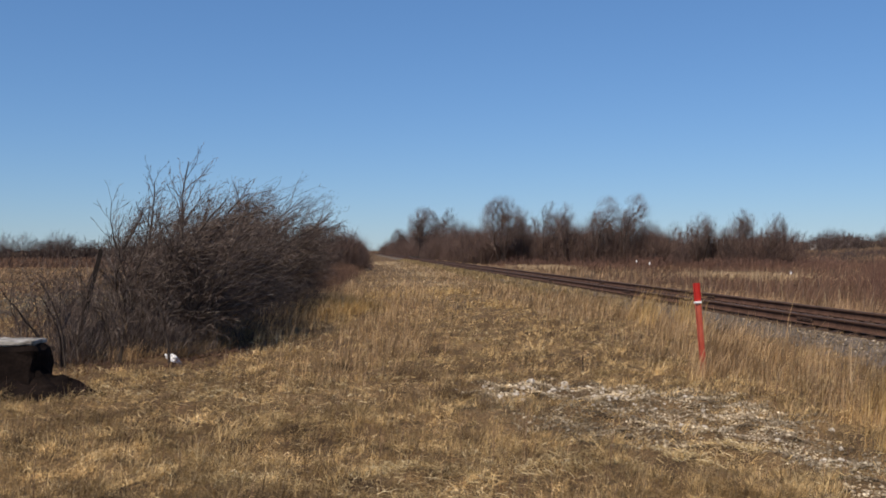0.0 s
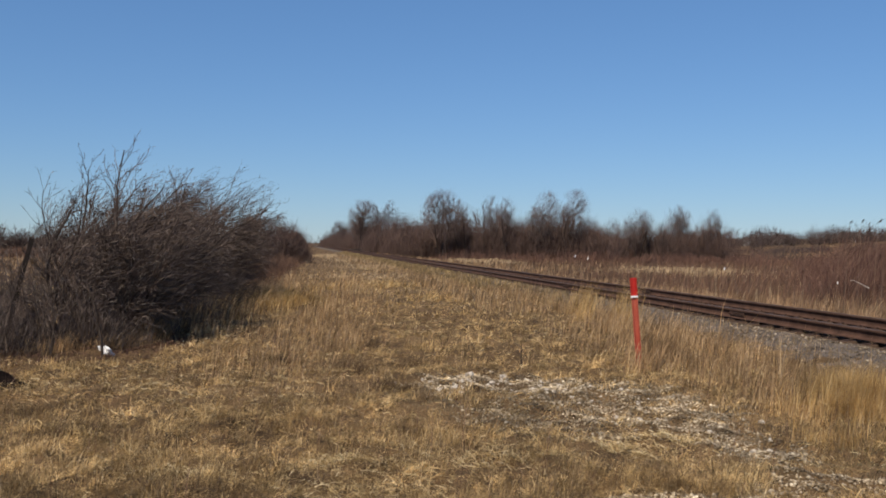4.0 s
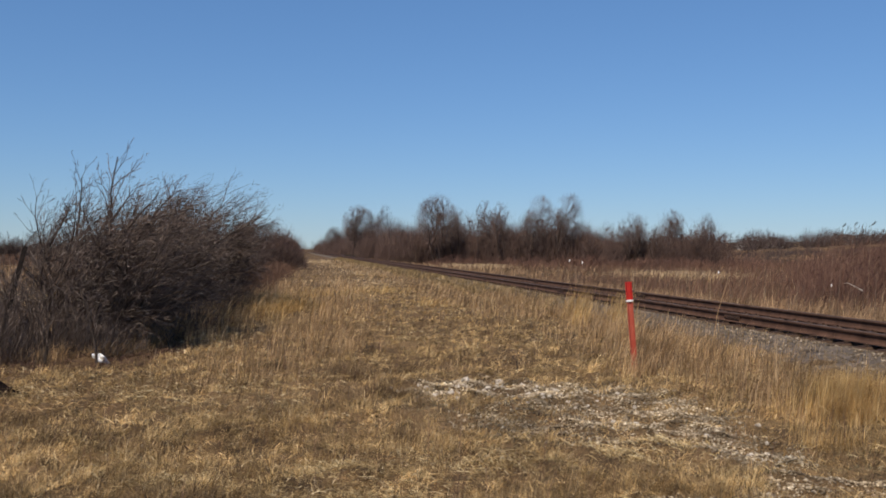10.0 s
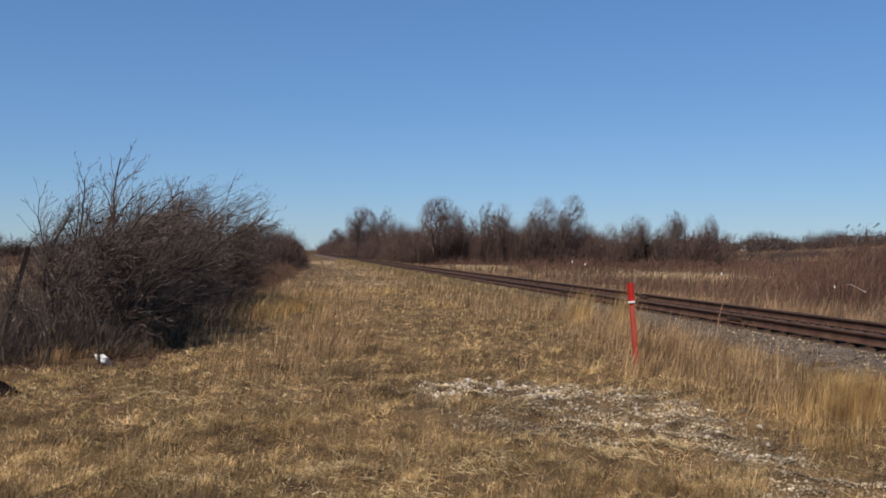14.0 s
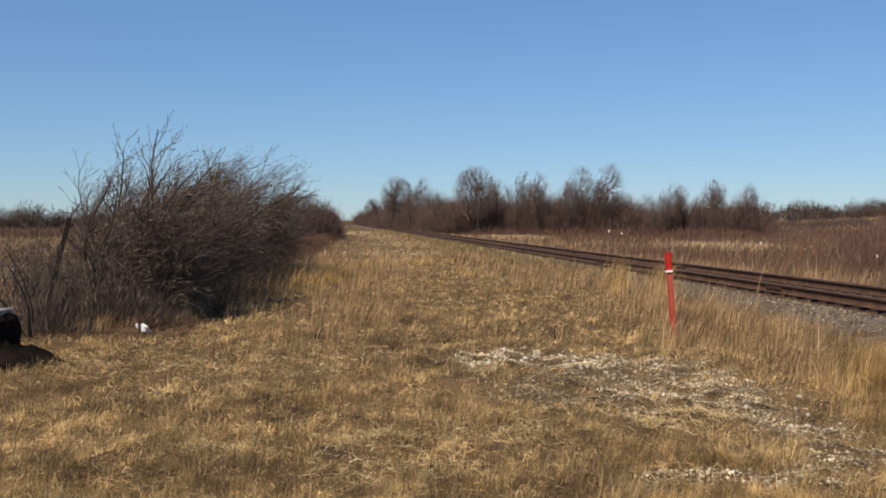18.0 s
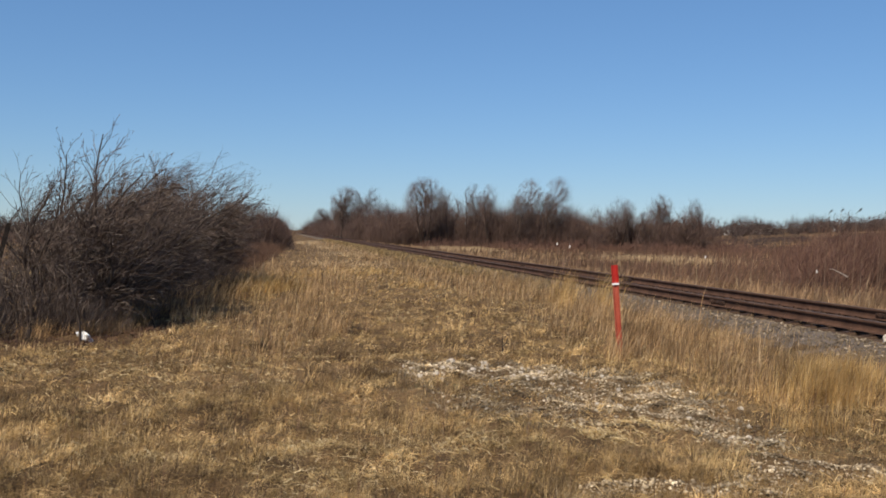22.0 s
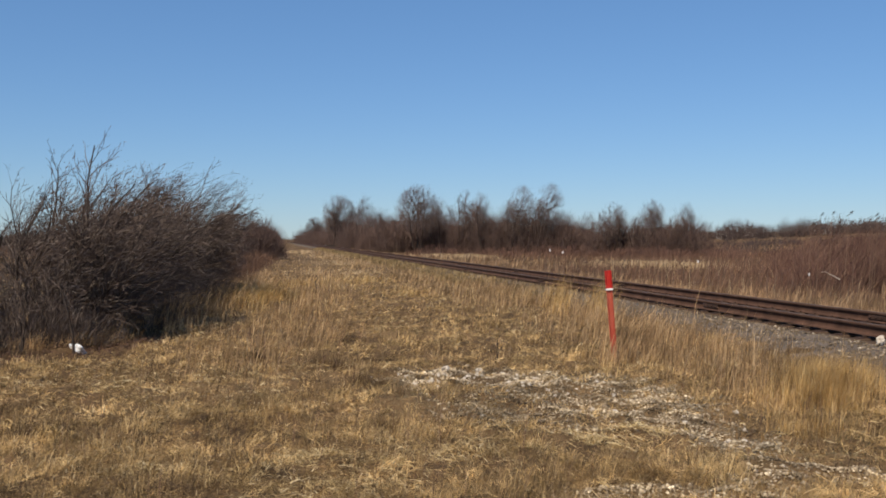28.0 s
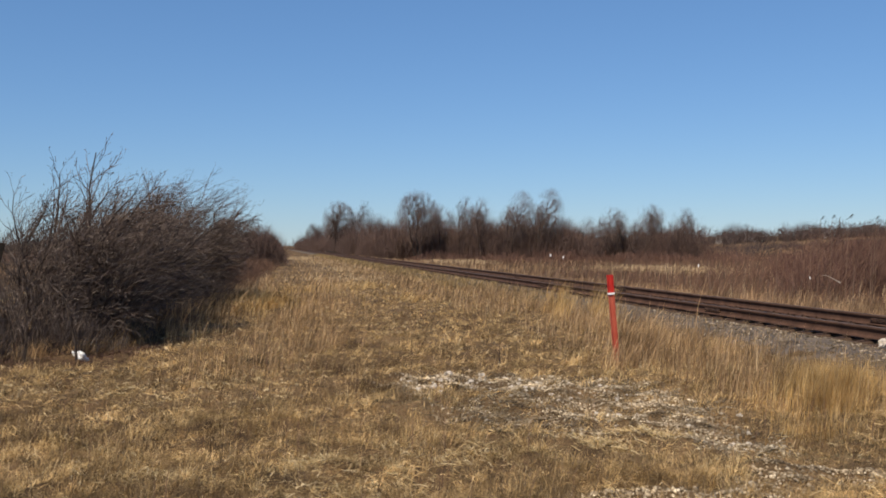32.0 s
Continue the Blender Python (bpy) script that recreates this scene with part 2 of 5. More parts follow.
# ---------------------------------------------------------------- mesh helpers
def raw(name, verts, tris, material, smooth=False):
    """A mesh from arrays of points and triangles (or quads)."""
    me = bpy.data.meshes.new(name)
    verts, tris = np.asarray(verts, dtype=np.float32), np.asarray(tris, dtype=np.int32)
    w = tris.shape[1]
    me.vertices.add(len(verts))
    me.vertices.foreach_set("co", verts.ravel())
    me.loops.add(tris.size)
    me.loops.foreach_set("vertex_index", tris.ravel())
    me.polygons.add(len(tris))
    me.polygons.foreach_set("loop_start", np.arange(0, tris.size, w, dtype=np.int32))
    me.polygons.foreach_set("loop_total", np.full(len(tris), w, dtype=np.int32))
    if smooth:
        me.polygons.foreach_set("use_smooth", np.ones(len(tris), dtype=bool))
    me.update(calc_edges=True)
    me.materials.append(material)
    return me


def part(name, bm, material, parent, label=""):
    me = bpy.data.meshes.new(name)
    bm.to_mesh(me)
    bm.free()
    me.materials.append(material)
    ob = new(name, me)
    ob.parent = parent
    return tagged(ob, label)


def part_mesh(name, me, parent, label="", m=None):
    ob = new(name, me)
    ob.parent = parent
    if m is not None:
        ob.matrix_basis = m
    return tagged(ob, label)


def box(bm, size, at=(0, 0, 0), turn=(0, 0, 0), bevel=0.0):
    r = bmesh.ops.create_cube(bm, size=1, matrix=pose(*at, *turn) @ Matrix.Diagonal((*size, 1)))
    if bevel:
        es = {e for v in r["verts"] for e in v.link_edges}
        bmesh.ops.bevel(bm, geom=list(es), offset=bevel, segments=1, affect="EDGES")
    return bm


def S(v):
    v = np.clip(v, 0, 1)
    return v * v * (3 - 2 * v)


RAIL_NEAR, RAIL_FAR, RAIL_TOP = 8.76, 10.265, 0.365  # in the track's own space, whose y runs along it
TRACK = (RAIL_NEAR + RAIL_FAR) / 2
BEND = radians(1.33)  # the track bears this much to the left of +y


def across(x, y):
    """How far a place lies to the right in the track's space."""
    return np.asarray(x) * math.cos(BEND) + np.asarray(y) * math.sin(BEND)


def from_track(u, v):
    return u * math.cos(BEND) - v * math.sin(BEND), u * math.sin(BEND) + v * math.cos(BEND)


def height(x, y):
    """The ground's height."""
    x, y = np.asarray(x, dtype=float), np.asarray(y, dtype=float)
    z = 0.022 * np.sin(1.7 * x + 0.6 * y) + 0.02 * np.sin(2.9 * y - 1.1 * x + 1) + 0.012 * np.sin(5.3 * x + 2.1 * y + 2) + 0.01 * np.sin(6.7 * y + 1.3 * x)
    z = z + 0.034 * np.sin(8.3 * x + 3.1 * y + np.sin(2.3 * y)) * np.sin(6.1 * y - 2.2 * x + np.sin(3.1 * x)) + 0.022 * np.sin(13.0 * x + 1.7 * np.sin(5 * y)) * np.sin(11.5 * y + 1.9 * np.sin(4 * x))
    z = z * (1 - S((np.hypot(x, y) - 60) / 60))
    z = z - 0.30 * S((-x - 7) / 8)
    u = across(x, y)
    z = z + 0.06 * S((u - 5.6) / 1.6) - 0.45 * S((u - 11.0) / 2.5)
    z = z + 0.10 * np.sin(0.21 * x + 0.4) * np.sin(0.17 * y + 1.0) * S((np.abs(x - 2) - 14) / 20)
    z = z + 7.0 * S((x - 90) / 280) + 8.0 * S((x - 300) / 700) + 1.5 * S((y - 300) / 600)
    return z


def turf(x, y):
    return float(height(x, y))


# ---------------------------------------------------------------- ground
def steps(a, b, fine_a, fine_b, fine, grow):
    out, v, s = [], fine_a, fine
    while v < fine_b:
        out.append(v)
        v += fine
    while v < b:
        out.append(v)
        s *= grow
        v += s
    out.append(b)
    v, s, low = fine_a - fine, fine, []
    while v > a:
        low.append(v)
        s *= grow
        v -= s
    low.append(a)
    return np.array(low[::-1] + out)


def make_ground():
    xs, ys = steps(-2200, 2200, -6, 8, 0.11, 1.15), steps(-600, 3200, 4, 18, 0.12, 1.12)
    gx, gy = np.meshgrid(xs, ys)
    v = np.stack([gx, gy, height(gx, gy)], -1).reshape(-1, 3)
    nx, ny = len(xs), len(ys)
    i = (np.arange(ny - 1)[:, None] * nx + np.arange(nx - 1)).ravel()
    q = np.stack([i, i + 1, i + nx + 1, i + nx], 1)
    tagged(new("ground", raw("ground", v, q, M_SOIL, True)), "dry straw-coloured turf with bare brown patches", "ground", kind="structure")


make_ground()


# ---------------------------------------------------------------- railway
def make_rail(x):
    half = [(0.076, 0.0), (0.076, 0.012), (0.022, 0.030), (0.009, 0.045), (0.009, 0.118), (0.036, 0.134), (0.037, 0.168), (0.028, 0.180)]
    prof = half + [(-a, b) for a, b in half[::-1]]
    n = len(prof)
    ys = [-60, 0, 30, 80, 200, 900]
    v = [(a, y, b) for y in ys for a, b in prof]
    q = [(k * n + i, k * n + (i + 1) % n, (k + 1) * n + (i + 1) % n, (k + 1) * n + i) for k in range(len(ys) - 1) for i in range(n)]
    me = raw("rail", v, q, M_RAIL)
    me.materials.append(M_HEAD)
    for p in me.polygons:
        if p.center.z > 0.172:
            p.material_index = 1
    return me


def make_track():
    track = tagged(new("railway_track"), "rusty single railway track on grey ballast with wooden ties", "railway track", kind="structure")
    track.matrix_basis = Matrix.Rotation(BEND, 4, "Z")
    for x in (RAIL_NEAR, RAIL_FAR):
        rail = part_mesh("rail", make_rail(x), track, "rust-brown steel rail with a worn head", pose(x, 0, RAIL_TOP - 0.18 + 0.033))
        bm = bmesh.new()
        box(bm, (0.03, 0.62, 0.075), (0.028, 0, 0.082), bevel=0.006)
        box(bm, (0.03, 0.62, 0.075), (-0.028, 0, 0.082), bevel=0.006)
        for s in (-1, 1):
            for y in (-0.24, -0.08, 0.08, 0.24):
                bmesh.ops.create_cone(bm, cap_ends=True, segments=6, radius1=0.016, radius2=0.016, depth=0.03, matrix=pose(s * 0.052, y, 0.085, 0, 90, 0))
        bar = part("joint_bar", bm, M_RUST, rail)
        bar.location = (0, 17.4 if x == RAIL_NEAR else 14.2, 0)
        for i in (-1, 1, 2, 3, 4):
            o = part_mesh("joint_bar", bar.data, rail, "", pose(0, bar.location.y + 11.9 * i, 0))
    bm = bmesh.new()
    box(bm, (2.59, 0.23, 0.18), (0, 0, 0), bevel=0.012)
    me = bpy.data.meshes.new("tie")
    bm.to_mesh(me)
    bm.free()
    me.materials.append(M_TIE)
    bm = bmesh.new()
    box(bm, (0.36, 0.19, 0.018), bevel=0.004)
    for dx in (-0.11, 0.11):
        box(bm, (0.03, 0.03, 0.035), (dx, 0.05 if dx > 0 else -0.05, 0.016))
    plate = bpy.data.meshes.new("tie_plate")
    bm.to_mesh(plate)
    bm.free()
    plate.materials.append(M_RUST)
    rng = random.Random(3)
    for i in range(290):
        y = -2 + 0.515 * i + rng.uniform(-0.03, 0.03)
        t = part_mesh("tie", me, track, "", pose(TRACK + rng.uniform(-0.05, 0.05), y, 0.110 + rng.uniform(-0.012, 0.004), 0, -1.33, rng.uniform(-1.2, 1.2)))
        if i < 110:
            for x in (RAIL_NEAR, RAIL_FAR):
                part_mesh("tie_plate", plate, t, "", pose(x - t.location.x, 0, 0.092))
    # the ties further off, joined
    c = np.array([(sx, sy, sz) for sx in (-1, 1) for sy in (-1, 1) for sz in (-1, 1)]) * (1.295, 0.115, 0.09)
    f = np.array([(0, 1, 3, 2), (4, 6, 7, 5), (0, 4, 5, 1), (2, 3, 7, 6), (1, 5, 7, 3)])
    ys = np.concatenate([np.arange(-60, -2.2, 0.515), np.arange(147.4, 520, 0.515)])
    v = (c[None] + np.stack([np.full_like(ys, TRACK), ys, np.full_like(ys, 0.100)], 1)[:, None]).reshape(-1, 3)
    q = (f[None] + 8 * np.arange(len(ys))[:, None, None]).reshape(-1, 4)
    tagged(part_mesh("tie_row", raw("tie_row", v, q, M_TIE), track), kind="stuff")
    # ballast bed
    prof = [(6.6, -0.04), (7.05, 0.06), (7.75, 0.15), (8.15, 0.175), (8.35, 0.165), (8.6, 0.12), (9.5, 0.12), (10.7, 0.10), (10.95, 0.08), (11.9, -0.28), (12.3, -0.45)]
    rng = np.random.default_rng(5)
    ys = np.concatenate([np.arange(-60, 4, 2.0), np.arange(4, 45, 0.25), np.arange(45, 900, 5.0)])
    v = []
    for y in ys:
        j = rng.normal(0, 1, (len(prof), 2))
        v += [(a + 0.05 * j[k, 0], y, b + 0.012 * j[k, 1]) for k, (a, b) in enumerate(prof)]
    n = len(prof)
    q = [(k * n + i, k * n + i + 1, (k + 1) * n + i + 1, (k + 1) * n + i) for k in range(len(ys) - 1) for i in range(n - 1)]
    bed = new("ballast_bed", raw("ballast_bed", v, q, M_BED, True))
    bed.matrix_basis = track.matrix_basis
    tagged(bed, "grey crushed-stone ballast bed under the track", "ballast", kind="structure")
    return prof


BED = make_track()


def bed_height(x):
    return np.interp(x, [p[0] for p in BED], [p[1] for p in BED])


def stones(name, at, size, material, rng, flat=0.65):
    """Many broken stones: uneven octahedra."""
    n = len(at)
    o = np.array([(1, 0, 0), (0, 1, 0), (-1, 0, 0), (0, -1, 0), (0, 0, 1), (0, 0, -1)], dtype=float)
    f = np.array([(0, 1, 4), (1, 2, 4), (2, 3, 4), (3, 0, 4), (1, 0, 5), (2, 1, 5), (3, 2, 5), (0, 3, 5)])
    a = rng.uniform(0, 2 * np.pi, n)
    tilt = rng.uniform(-0.7, 0.7, n)
    v = o[None] * (rng.uniform(0.6, 1.3, (n, 6, 1))) * (1, 1, flat) + rng.normal(0, 0.12, (n, 6, 3))
    ct, st = np.cos(tilt)[:, None], np.sin(tilt)[:, None]
    v = np.stack([v[..., 0] * ct - v[..., 2] * st, v[..., 1], v[..., 0] * st + v[..., 2] * ct], -1)
    ca, sa = np.cos(a)[:, None], np.sin(a)[:, None]
    v = np.stack([v[..., 0] * ca - v[..., 1] * sa, v[..., 0] * sa + v[..., 1] * ca, v[..., 2]], -1)
    v = v * np.asarray(size)[:, None, None] * 0.5 + at[:, None]
    t = (f[None] + 6 * np.arange(n)[:, None, None]).reshape(-1, 3)
    return raw(name, v.reshape(-1, 3), t, material)


def make_ballast_stones():
    rng = np.random.default_rng(8)
    n = 21000
    y = 4 + 66 * rng.uniform(0, 1, n) ** 1.7
    x = np.where(rng.uniform(0, 1, n) < 0.75, rng.uniform(6.5, 8.5, n), rng.uniform(8.3, 11.8, n))
    s = rng.uniform(0.024, 0.06, n) * np.where(x > 8.5, 0.65, 1)
    at = np.stack([x, y, bed_height(x) + 0.25 * s], 1)
    ob = new("ballast_stones", stones("ballast_stones", at, s, M_BALLAST, rng))
    ob.matrix_basis = Matrix.Rotation(BEND, 4, "Z")
    tagged(ob, "loose grey and pale crushed limestone along the track", "gravel", kind="stuff")


make_ballast_stones()


# ---------------------------------------------------------------- grass
def blades(x, y, z, h, w, lean, aim, rng):
    """Bent, tapering blades: arrays of feet, heights, widths, how far and which way they lean."""
    n = len(x)
    a = rng.uniform(0, np.pi, n)
    side = np.stack([np.cos(a), np.sin(a), np.zeros(n)], 1) * (w / 2)[:, None]
    way = np.stack([np.cos(aim), np.sin(aim), np.zeros(n)], 1)
    foot = np.stack([x, y, z - 0.01], 1)
    mid = foot + way * (0.3 * lean * h)[:, None] + np.stack([0 * x, 0 * x, 0.55 * h * np.sqrt(np.clip(1 - 0.3 * lean ** 2, 0.1, 1))], 1)
    tip = foot + way * (lean * h)[:, None] + np.stack([0 * x, 0 * x, h * np.sqrt(np.clip(1 - lean ** 2, 0.02, 1))], 1)
    v = np.stack([foot - side, foot + side, mid - 0.8 * side, mid + 0.8 * side, tip], 1).reshape(-1, 3)
    t = np.array([(0, 1, 3), (0, 3, 2), (2, 3, 4)])
    return v, (t[None] + 5 * np.arange(n)[:, None, None]).reshape(-1, 3)


def mats(x, y, z, length, rise, w, aim, rng):
    """Blades that lie over one another: feet, lengths, how high the bend stands, widths and directions."""
    n = len(x)
    a = aim + rng.normal(0, 0.5, n)
    way, bent = np.stack([np.cos(aim), np.sin(aim)], 1), np.stack([np.cos(a), np.sin(a)], 1)
    b = aim + np.pi / 2 + rng.normal(0, 0.6, n)
    side = np.stack([np.cos(b), np.sin(b), rng.normal(0, 0.7, n)], 1) * (w / 2)[:, None]
    foot = np.stack([x, y, z], 1)
    mid = np.concatenate([foot[:, :2] + way * (0.5 * length)[:, None], (z + rise)[:, None]], 1)
    tip = np.concatenate([mid[:, :2] + bent * (0.5 * length)[:, None], (z + rise * rng.uniform(-0.2, 1.3, n))[:, None]], 1)
    v = np.stack([foot - side, foot + side, mid - 0.9 * side, mid + 0.9 * side, tip], 1).reshape(-1, 3)
    t = np.array([(0, 1, 3), (0, 3, 2), (2, 3, 4)])
    return v, (t[None] + 5 * np.arange(n)[:, None, None]).reshape(-1, 3)


def patches(x, y, s, seed):
    """A soft field of clumps between 0 and 1."""
    g = np.random.default_rng(seed)
    f = 0
    for k in range(7):
        a, p, q = g.uniform(0, 2 * np.pi), g.uniform(0, 6.28), g.uniform(0.6, 1.8) * s
        f = f + np.sin(q * (x * np.cos(a) + y * np.sin(a)) + p)
    return S((f / 7 * 2.2 + 1) / 2)


def near_line(x, y, pts, r):
    """How near a place lies to a broken line, 1 on it and 0 beyond r."""
    best = np.full(np.shape(x), 1e9)
    for (ax, ay), (bx, by) in zip(pts, pts[1:]):
        t = np.clip(((x - ax) * (bx - ax) + (y - ay) * (by - ay)) / ((bx - ax) ** 2 + (by - ay) ** 2), 0, 1)
        best = np.minimum(best, np.hypot(x - ax - t * (bx - ax), y - ay - t * (by - ay)))
    return np.clip(1 - best / r, 0, 1)


GRAVEL = [(1.7, 10.6), (2.0, 11.0), (2.5, 10.65), (3.15, 9.9), (3.3, 8.9), (3.4, 7.9), (3.6, 7.1)]
GRAVEL_LOW = [(1.9, 5.65), (2.8, 5.4), (3.5, 6.1), (4.2, 5.7), (7.0, 6.2)]
GRAVEL_THIN = [(1.9, 8.9), (1.9, 8.4), (2.5, 7.9), (2.6, 9.0)]


def gravel(x, y):
    return np.maximum.reduce([near_line(x, y, GRAVEL[:3], 0.85), near_line(x, y, GRAVEL[2:5], 1.15), 0.85 * near_line(x, y, GRAVEL[4:], 0.55), 0.8 * near_line(x, y, GRAVEL_LOW, 0.36), 0.36 * near_line(x, y, GRAVEL_THIN, 0.9)])


SHRUB_LINE = [(-9.0, 16.0), (-5.8, 14.4), (-4.4, 13.9), (-3.5, 14.1), (-3.2, 15.2), (-3.3, 17.5), (-3.0, 21), (-2.8, 25)]


DIRT = [(1.5, 9.3), (2.1, 8.3), (2.6, 7.2), (3.9, 6.4)]


def wedge(n, rng, y0, y1, power, left=-0.50, right=0.80, limit=6.9):
    y = y0 * (y1 / y0) ** (rng.uniform(0, 1, n) ** power)
    x = rng.uniform(0, 1, n) * ((right - left) * y + 4) + left * y - 2
    k = (across(x, y) < limit) & (rng.uniform(0, 1, n) > 0.93 * S(near_line(x, y, SHRUB_LINE, 1.5) * 2.5)) & (rng.uniform(0, 1, n) > 0.86 * S(near_line(x, y, DIRT, 1.2) * 2.0) * (0.35 + 0.65 * patches(x, y, 2.6, 38)))
    return x[k], y[k]


def make_turf():
    rng = np.random.default_rng(11)
    # thin matted layer
    x, y = wedge(150000, rng, 4.0, 60, 1.0)
    clump = patches(x, y, 2.6, 1) * 0.6 + patches(x, y, 7.0, 2) * 0.4
    keep = rng.uniform(0, 1, len(x)) < (0.25 + 0.75 * clump) * (1 - 0.95 * S(gravel(x, y) * 1.7))
    x, y, clump = x[keep], y[keep], clump[keep]
    d = np.hypot(x, y)
    w = np.maximum(0.0026, 0.00048 * d) * rng.uniform(0.7, 1.4, len(x))
    swirl = 6.0 * patches(x, y, 0.8, 4)
    v, t = mats(x, y, height(x, y) + 0.04 * clump * rng.uniform(0, 1, len(x)), rng.uniform(0.04, 0.13, len(x)), (0.008 + 0.05 * clump) * rng.uniform(0.2, 1.3, len(x)), w, swirl + rng.normal(0, 0.8, len(x)), rng)
    tagged(new("matted_grass", raw("matted_grass", v, t, M_STRAW)), "matted straw-coloured dead grass, flattened in tufts", "grass", kind="stuff")
    # tufts: blades that fan out of one foot, combed over to one side
    for name, label, material, count, seed, tall, reach in (
        ("straw_tufts", "combed-over tufts of straw-coloured dead grass", M_STRAW, 7600, 12, 0.11, 0.085),
        ("brown_turf", "brown and grey-green short turf between straw tufts", M_MOSSY, 5200, 13, 0.09, 0.075),
    ):
        rng = np.random.default_rng(seed)
        cx, cy = wedge(count, rng, 4.2, 42, 0.95)
        keep = (rng.uniform(0, 1, len(cx)) < 0.25 + 0.75 * patches(cx, cy, 1.9, seed)) & (rng.uniform(0, 1, len(cx)) > 0.9 * S(gravel(cx, cy) * 1.8))
        cx, cy = cx[keep], cy[keep]
        n = np.clip(290 / np.hypot(cx, cy), 7, 50).astype(int)
        i = np.repeat(np.arange(len(cx)), n)
        size = rng.lognormal(0, 0.35, len(cx))
        aim = rng.uniform(0, 6.28, len(cx))
        r = 0.13 * size[i] * np.sqrt(rng.uniform(0, 1, len(i)))
        a = rng.uniform(0, 2 * np.pi, len(i))
        x, y = cx[i] + r * np.cos(a), cy[i] + r * np.sin(a)
        pile = tall * size[i] * np.clip(1 - r / (0.17 * size[i]), 0, 1) * rng.uniform(0, 0.7, len(i))
        w = np.maximum(0.0022, 0.0004 * np.hypot(x, y)) * rng.uniform(0.6, 1.5, len(i))
        v, t = mats(x, y, height(x, y) + pile, reach * size[i] * rng.uniform(0.4, 1.3, len(i)), tall * 0.35 * rng.uniform(-0.2, 1.4, len(i)), w, aim[i] + rng.normal(0, 0.8, len(i)), rng)
        tagged(new(name, raw(name, v, t, material)), label, "grass", kind="stuff")
    # short upright tufts, bent over
    for name, label, material, count, seed, tall in (
        ("bent_tufts", "short bent tufts of tan dead grass", M_STRAW, 11000, 16, 0.115),
        ("dark_tufts", "dark brown tufts of dead weeds", M_WEED, 4600, 17, 0.14),
    ):
        rng = np.random.default_rng(seed)
        cx, cy = wedge(count, rng, 4.2, 40, 0.95)
        keep = (rng.uniform(0, 1, len(cx)) < 0.15 + 0.85 * patches(cx, cy, 2.4, seed)) & (rng.uniform(0, 1, len(cx)) > 0.9 * S(gravel(cx, cy) * 1.8))
        cx, cy = cx[keep], cy[keep]
        n = np.clip(260 / np.hypot(cx, cy), 8, 42).astype(int)
        i = np.repeat(np.arange(len(cx)), n)
        size, aim = rng.lognormal(0, 0.35 if material is M_STRAW else 0.6, len(cx)), rng.normal(0.2, 1.2, len(cx))
        r, a = (0.06 if material is M_STRAW else 0.09) * size[i] * np.sqrt(rng.uniform(0, 1, len(i))), rng.uniform(0, 2 * np.pi, len(i))
        x, y = cx[i] + r * np.cos(a), cy[i] + r * np.sin(a)
        out = np.arctan2(np.sin(a) * 0.8 + np.sin(aim[i]), np.cos(a) * 0.8 + np.cos(aim[i])) + rng.normal(0, 0.4, len(i))
        w = np.maximum(0.0024, 0.0004 * np.hypot(x, y)) * rng.uniform(0.6, 1.4, len(i))
        v, t = blades(x, y, height(x, y), tall * size[i] * rng.uniform(0.4, 1.4, len(i)), w, np.clip(rng.normal(0.7, 0.25, len(i)), 0.05, 0.98), out, rng)
        tagged(new(name, raw(name, v, t, material)), label, "grass", kind="stuff")
    # pale broken stalks lying about
    rng = np.random.default_rng(15)
    x, y = wedge(1100, rng, 4.6, 20, 1.0)
    v, t = mats(x, y, height(x, y) + 0.04, rng.uniform(0.05, 0.14, len(x)), rng.uniform(0.0, 0.03, len(x)), rng.uniform(0.003, 0.006, len(x)), rng.uniform(0, 6.28, len(x)), rng)
    tagged(new("broken_stalks", raw("broken_stalks", v, t, M_PALESTRAW)), "pale broken grass stalks lying on the turf", "grass", kind="stuff")
    # pale flattened patches
    x, y = wedge(60000, rng, 4.2, 45, 1.0)
    k = (rng.uniform(0, 1, len(x)) < S((patches(x, y, 1.5, 33) - 0.72) / 0.28) + 0.25 * S((patches(x, y, 4.0, 34) - 0.75) / 0.25)) & (rng.uniform(0, 1, len(x)) > S(gravel(x, y) * 1.8))
    x, y = x[k], y[k]
    v, t = mats(x, y, height(x, y) + 0.03 + rng.uniform(0, 0.05, len(x)), rng.uniform(0.04, 0.13, len(x)), rng.uniform(-0.01, 0.03, len(x)), np.maximum(0.0026, 0.00048 * np.hypot(x, y)), rng.uniform(0, 6.28, len(x)), rng)
    tagged(new("flattened_grass", raw("flattened_grass", v, t, M_PALESTRAW)), "pale flattened patches of bleached straw", "grass", kind="stuff")
    # low red-brown weed clumps
    for hx, hy, wide, tall in ((0.45, 11.5, 0.28, 0.26), (0.75, 10.2, 0.14, 0.16), (1.0, 10.3, 0.12, 0.16), (-0.75, 8.3, 0.13, 0.10), (-1.9, 8.0, 0.24, 0.13), (-0.5, 12.6, 0.15, 0.14), (1.3, 12.4, 0.3, 0.2), (-2.6, 9.2, 0.2, 0.12), (0.75, 8.0, 0.12, 0.12), (-3.0, 8.2, 0.22, 0.12)):
        n = 420
        x, y = rng.normal(hx, wide * 0.6, n), rng.normal(hy, wide * 0.5, n)
        v, t = blades(x, y, height(x, y), tall * rng.uniform(0.5, 1.3, n), np.full(n, 0.0042), rng.uniform(0.1, 0.8, n), rng.normal(0.1, 1.3, n), rng)
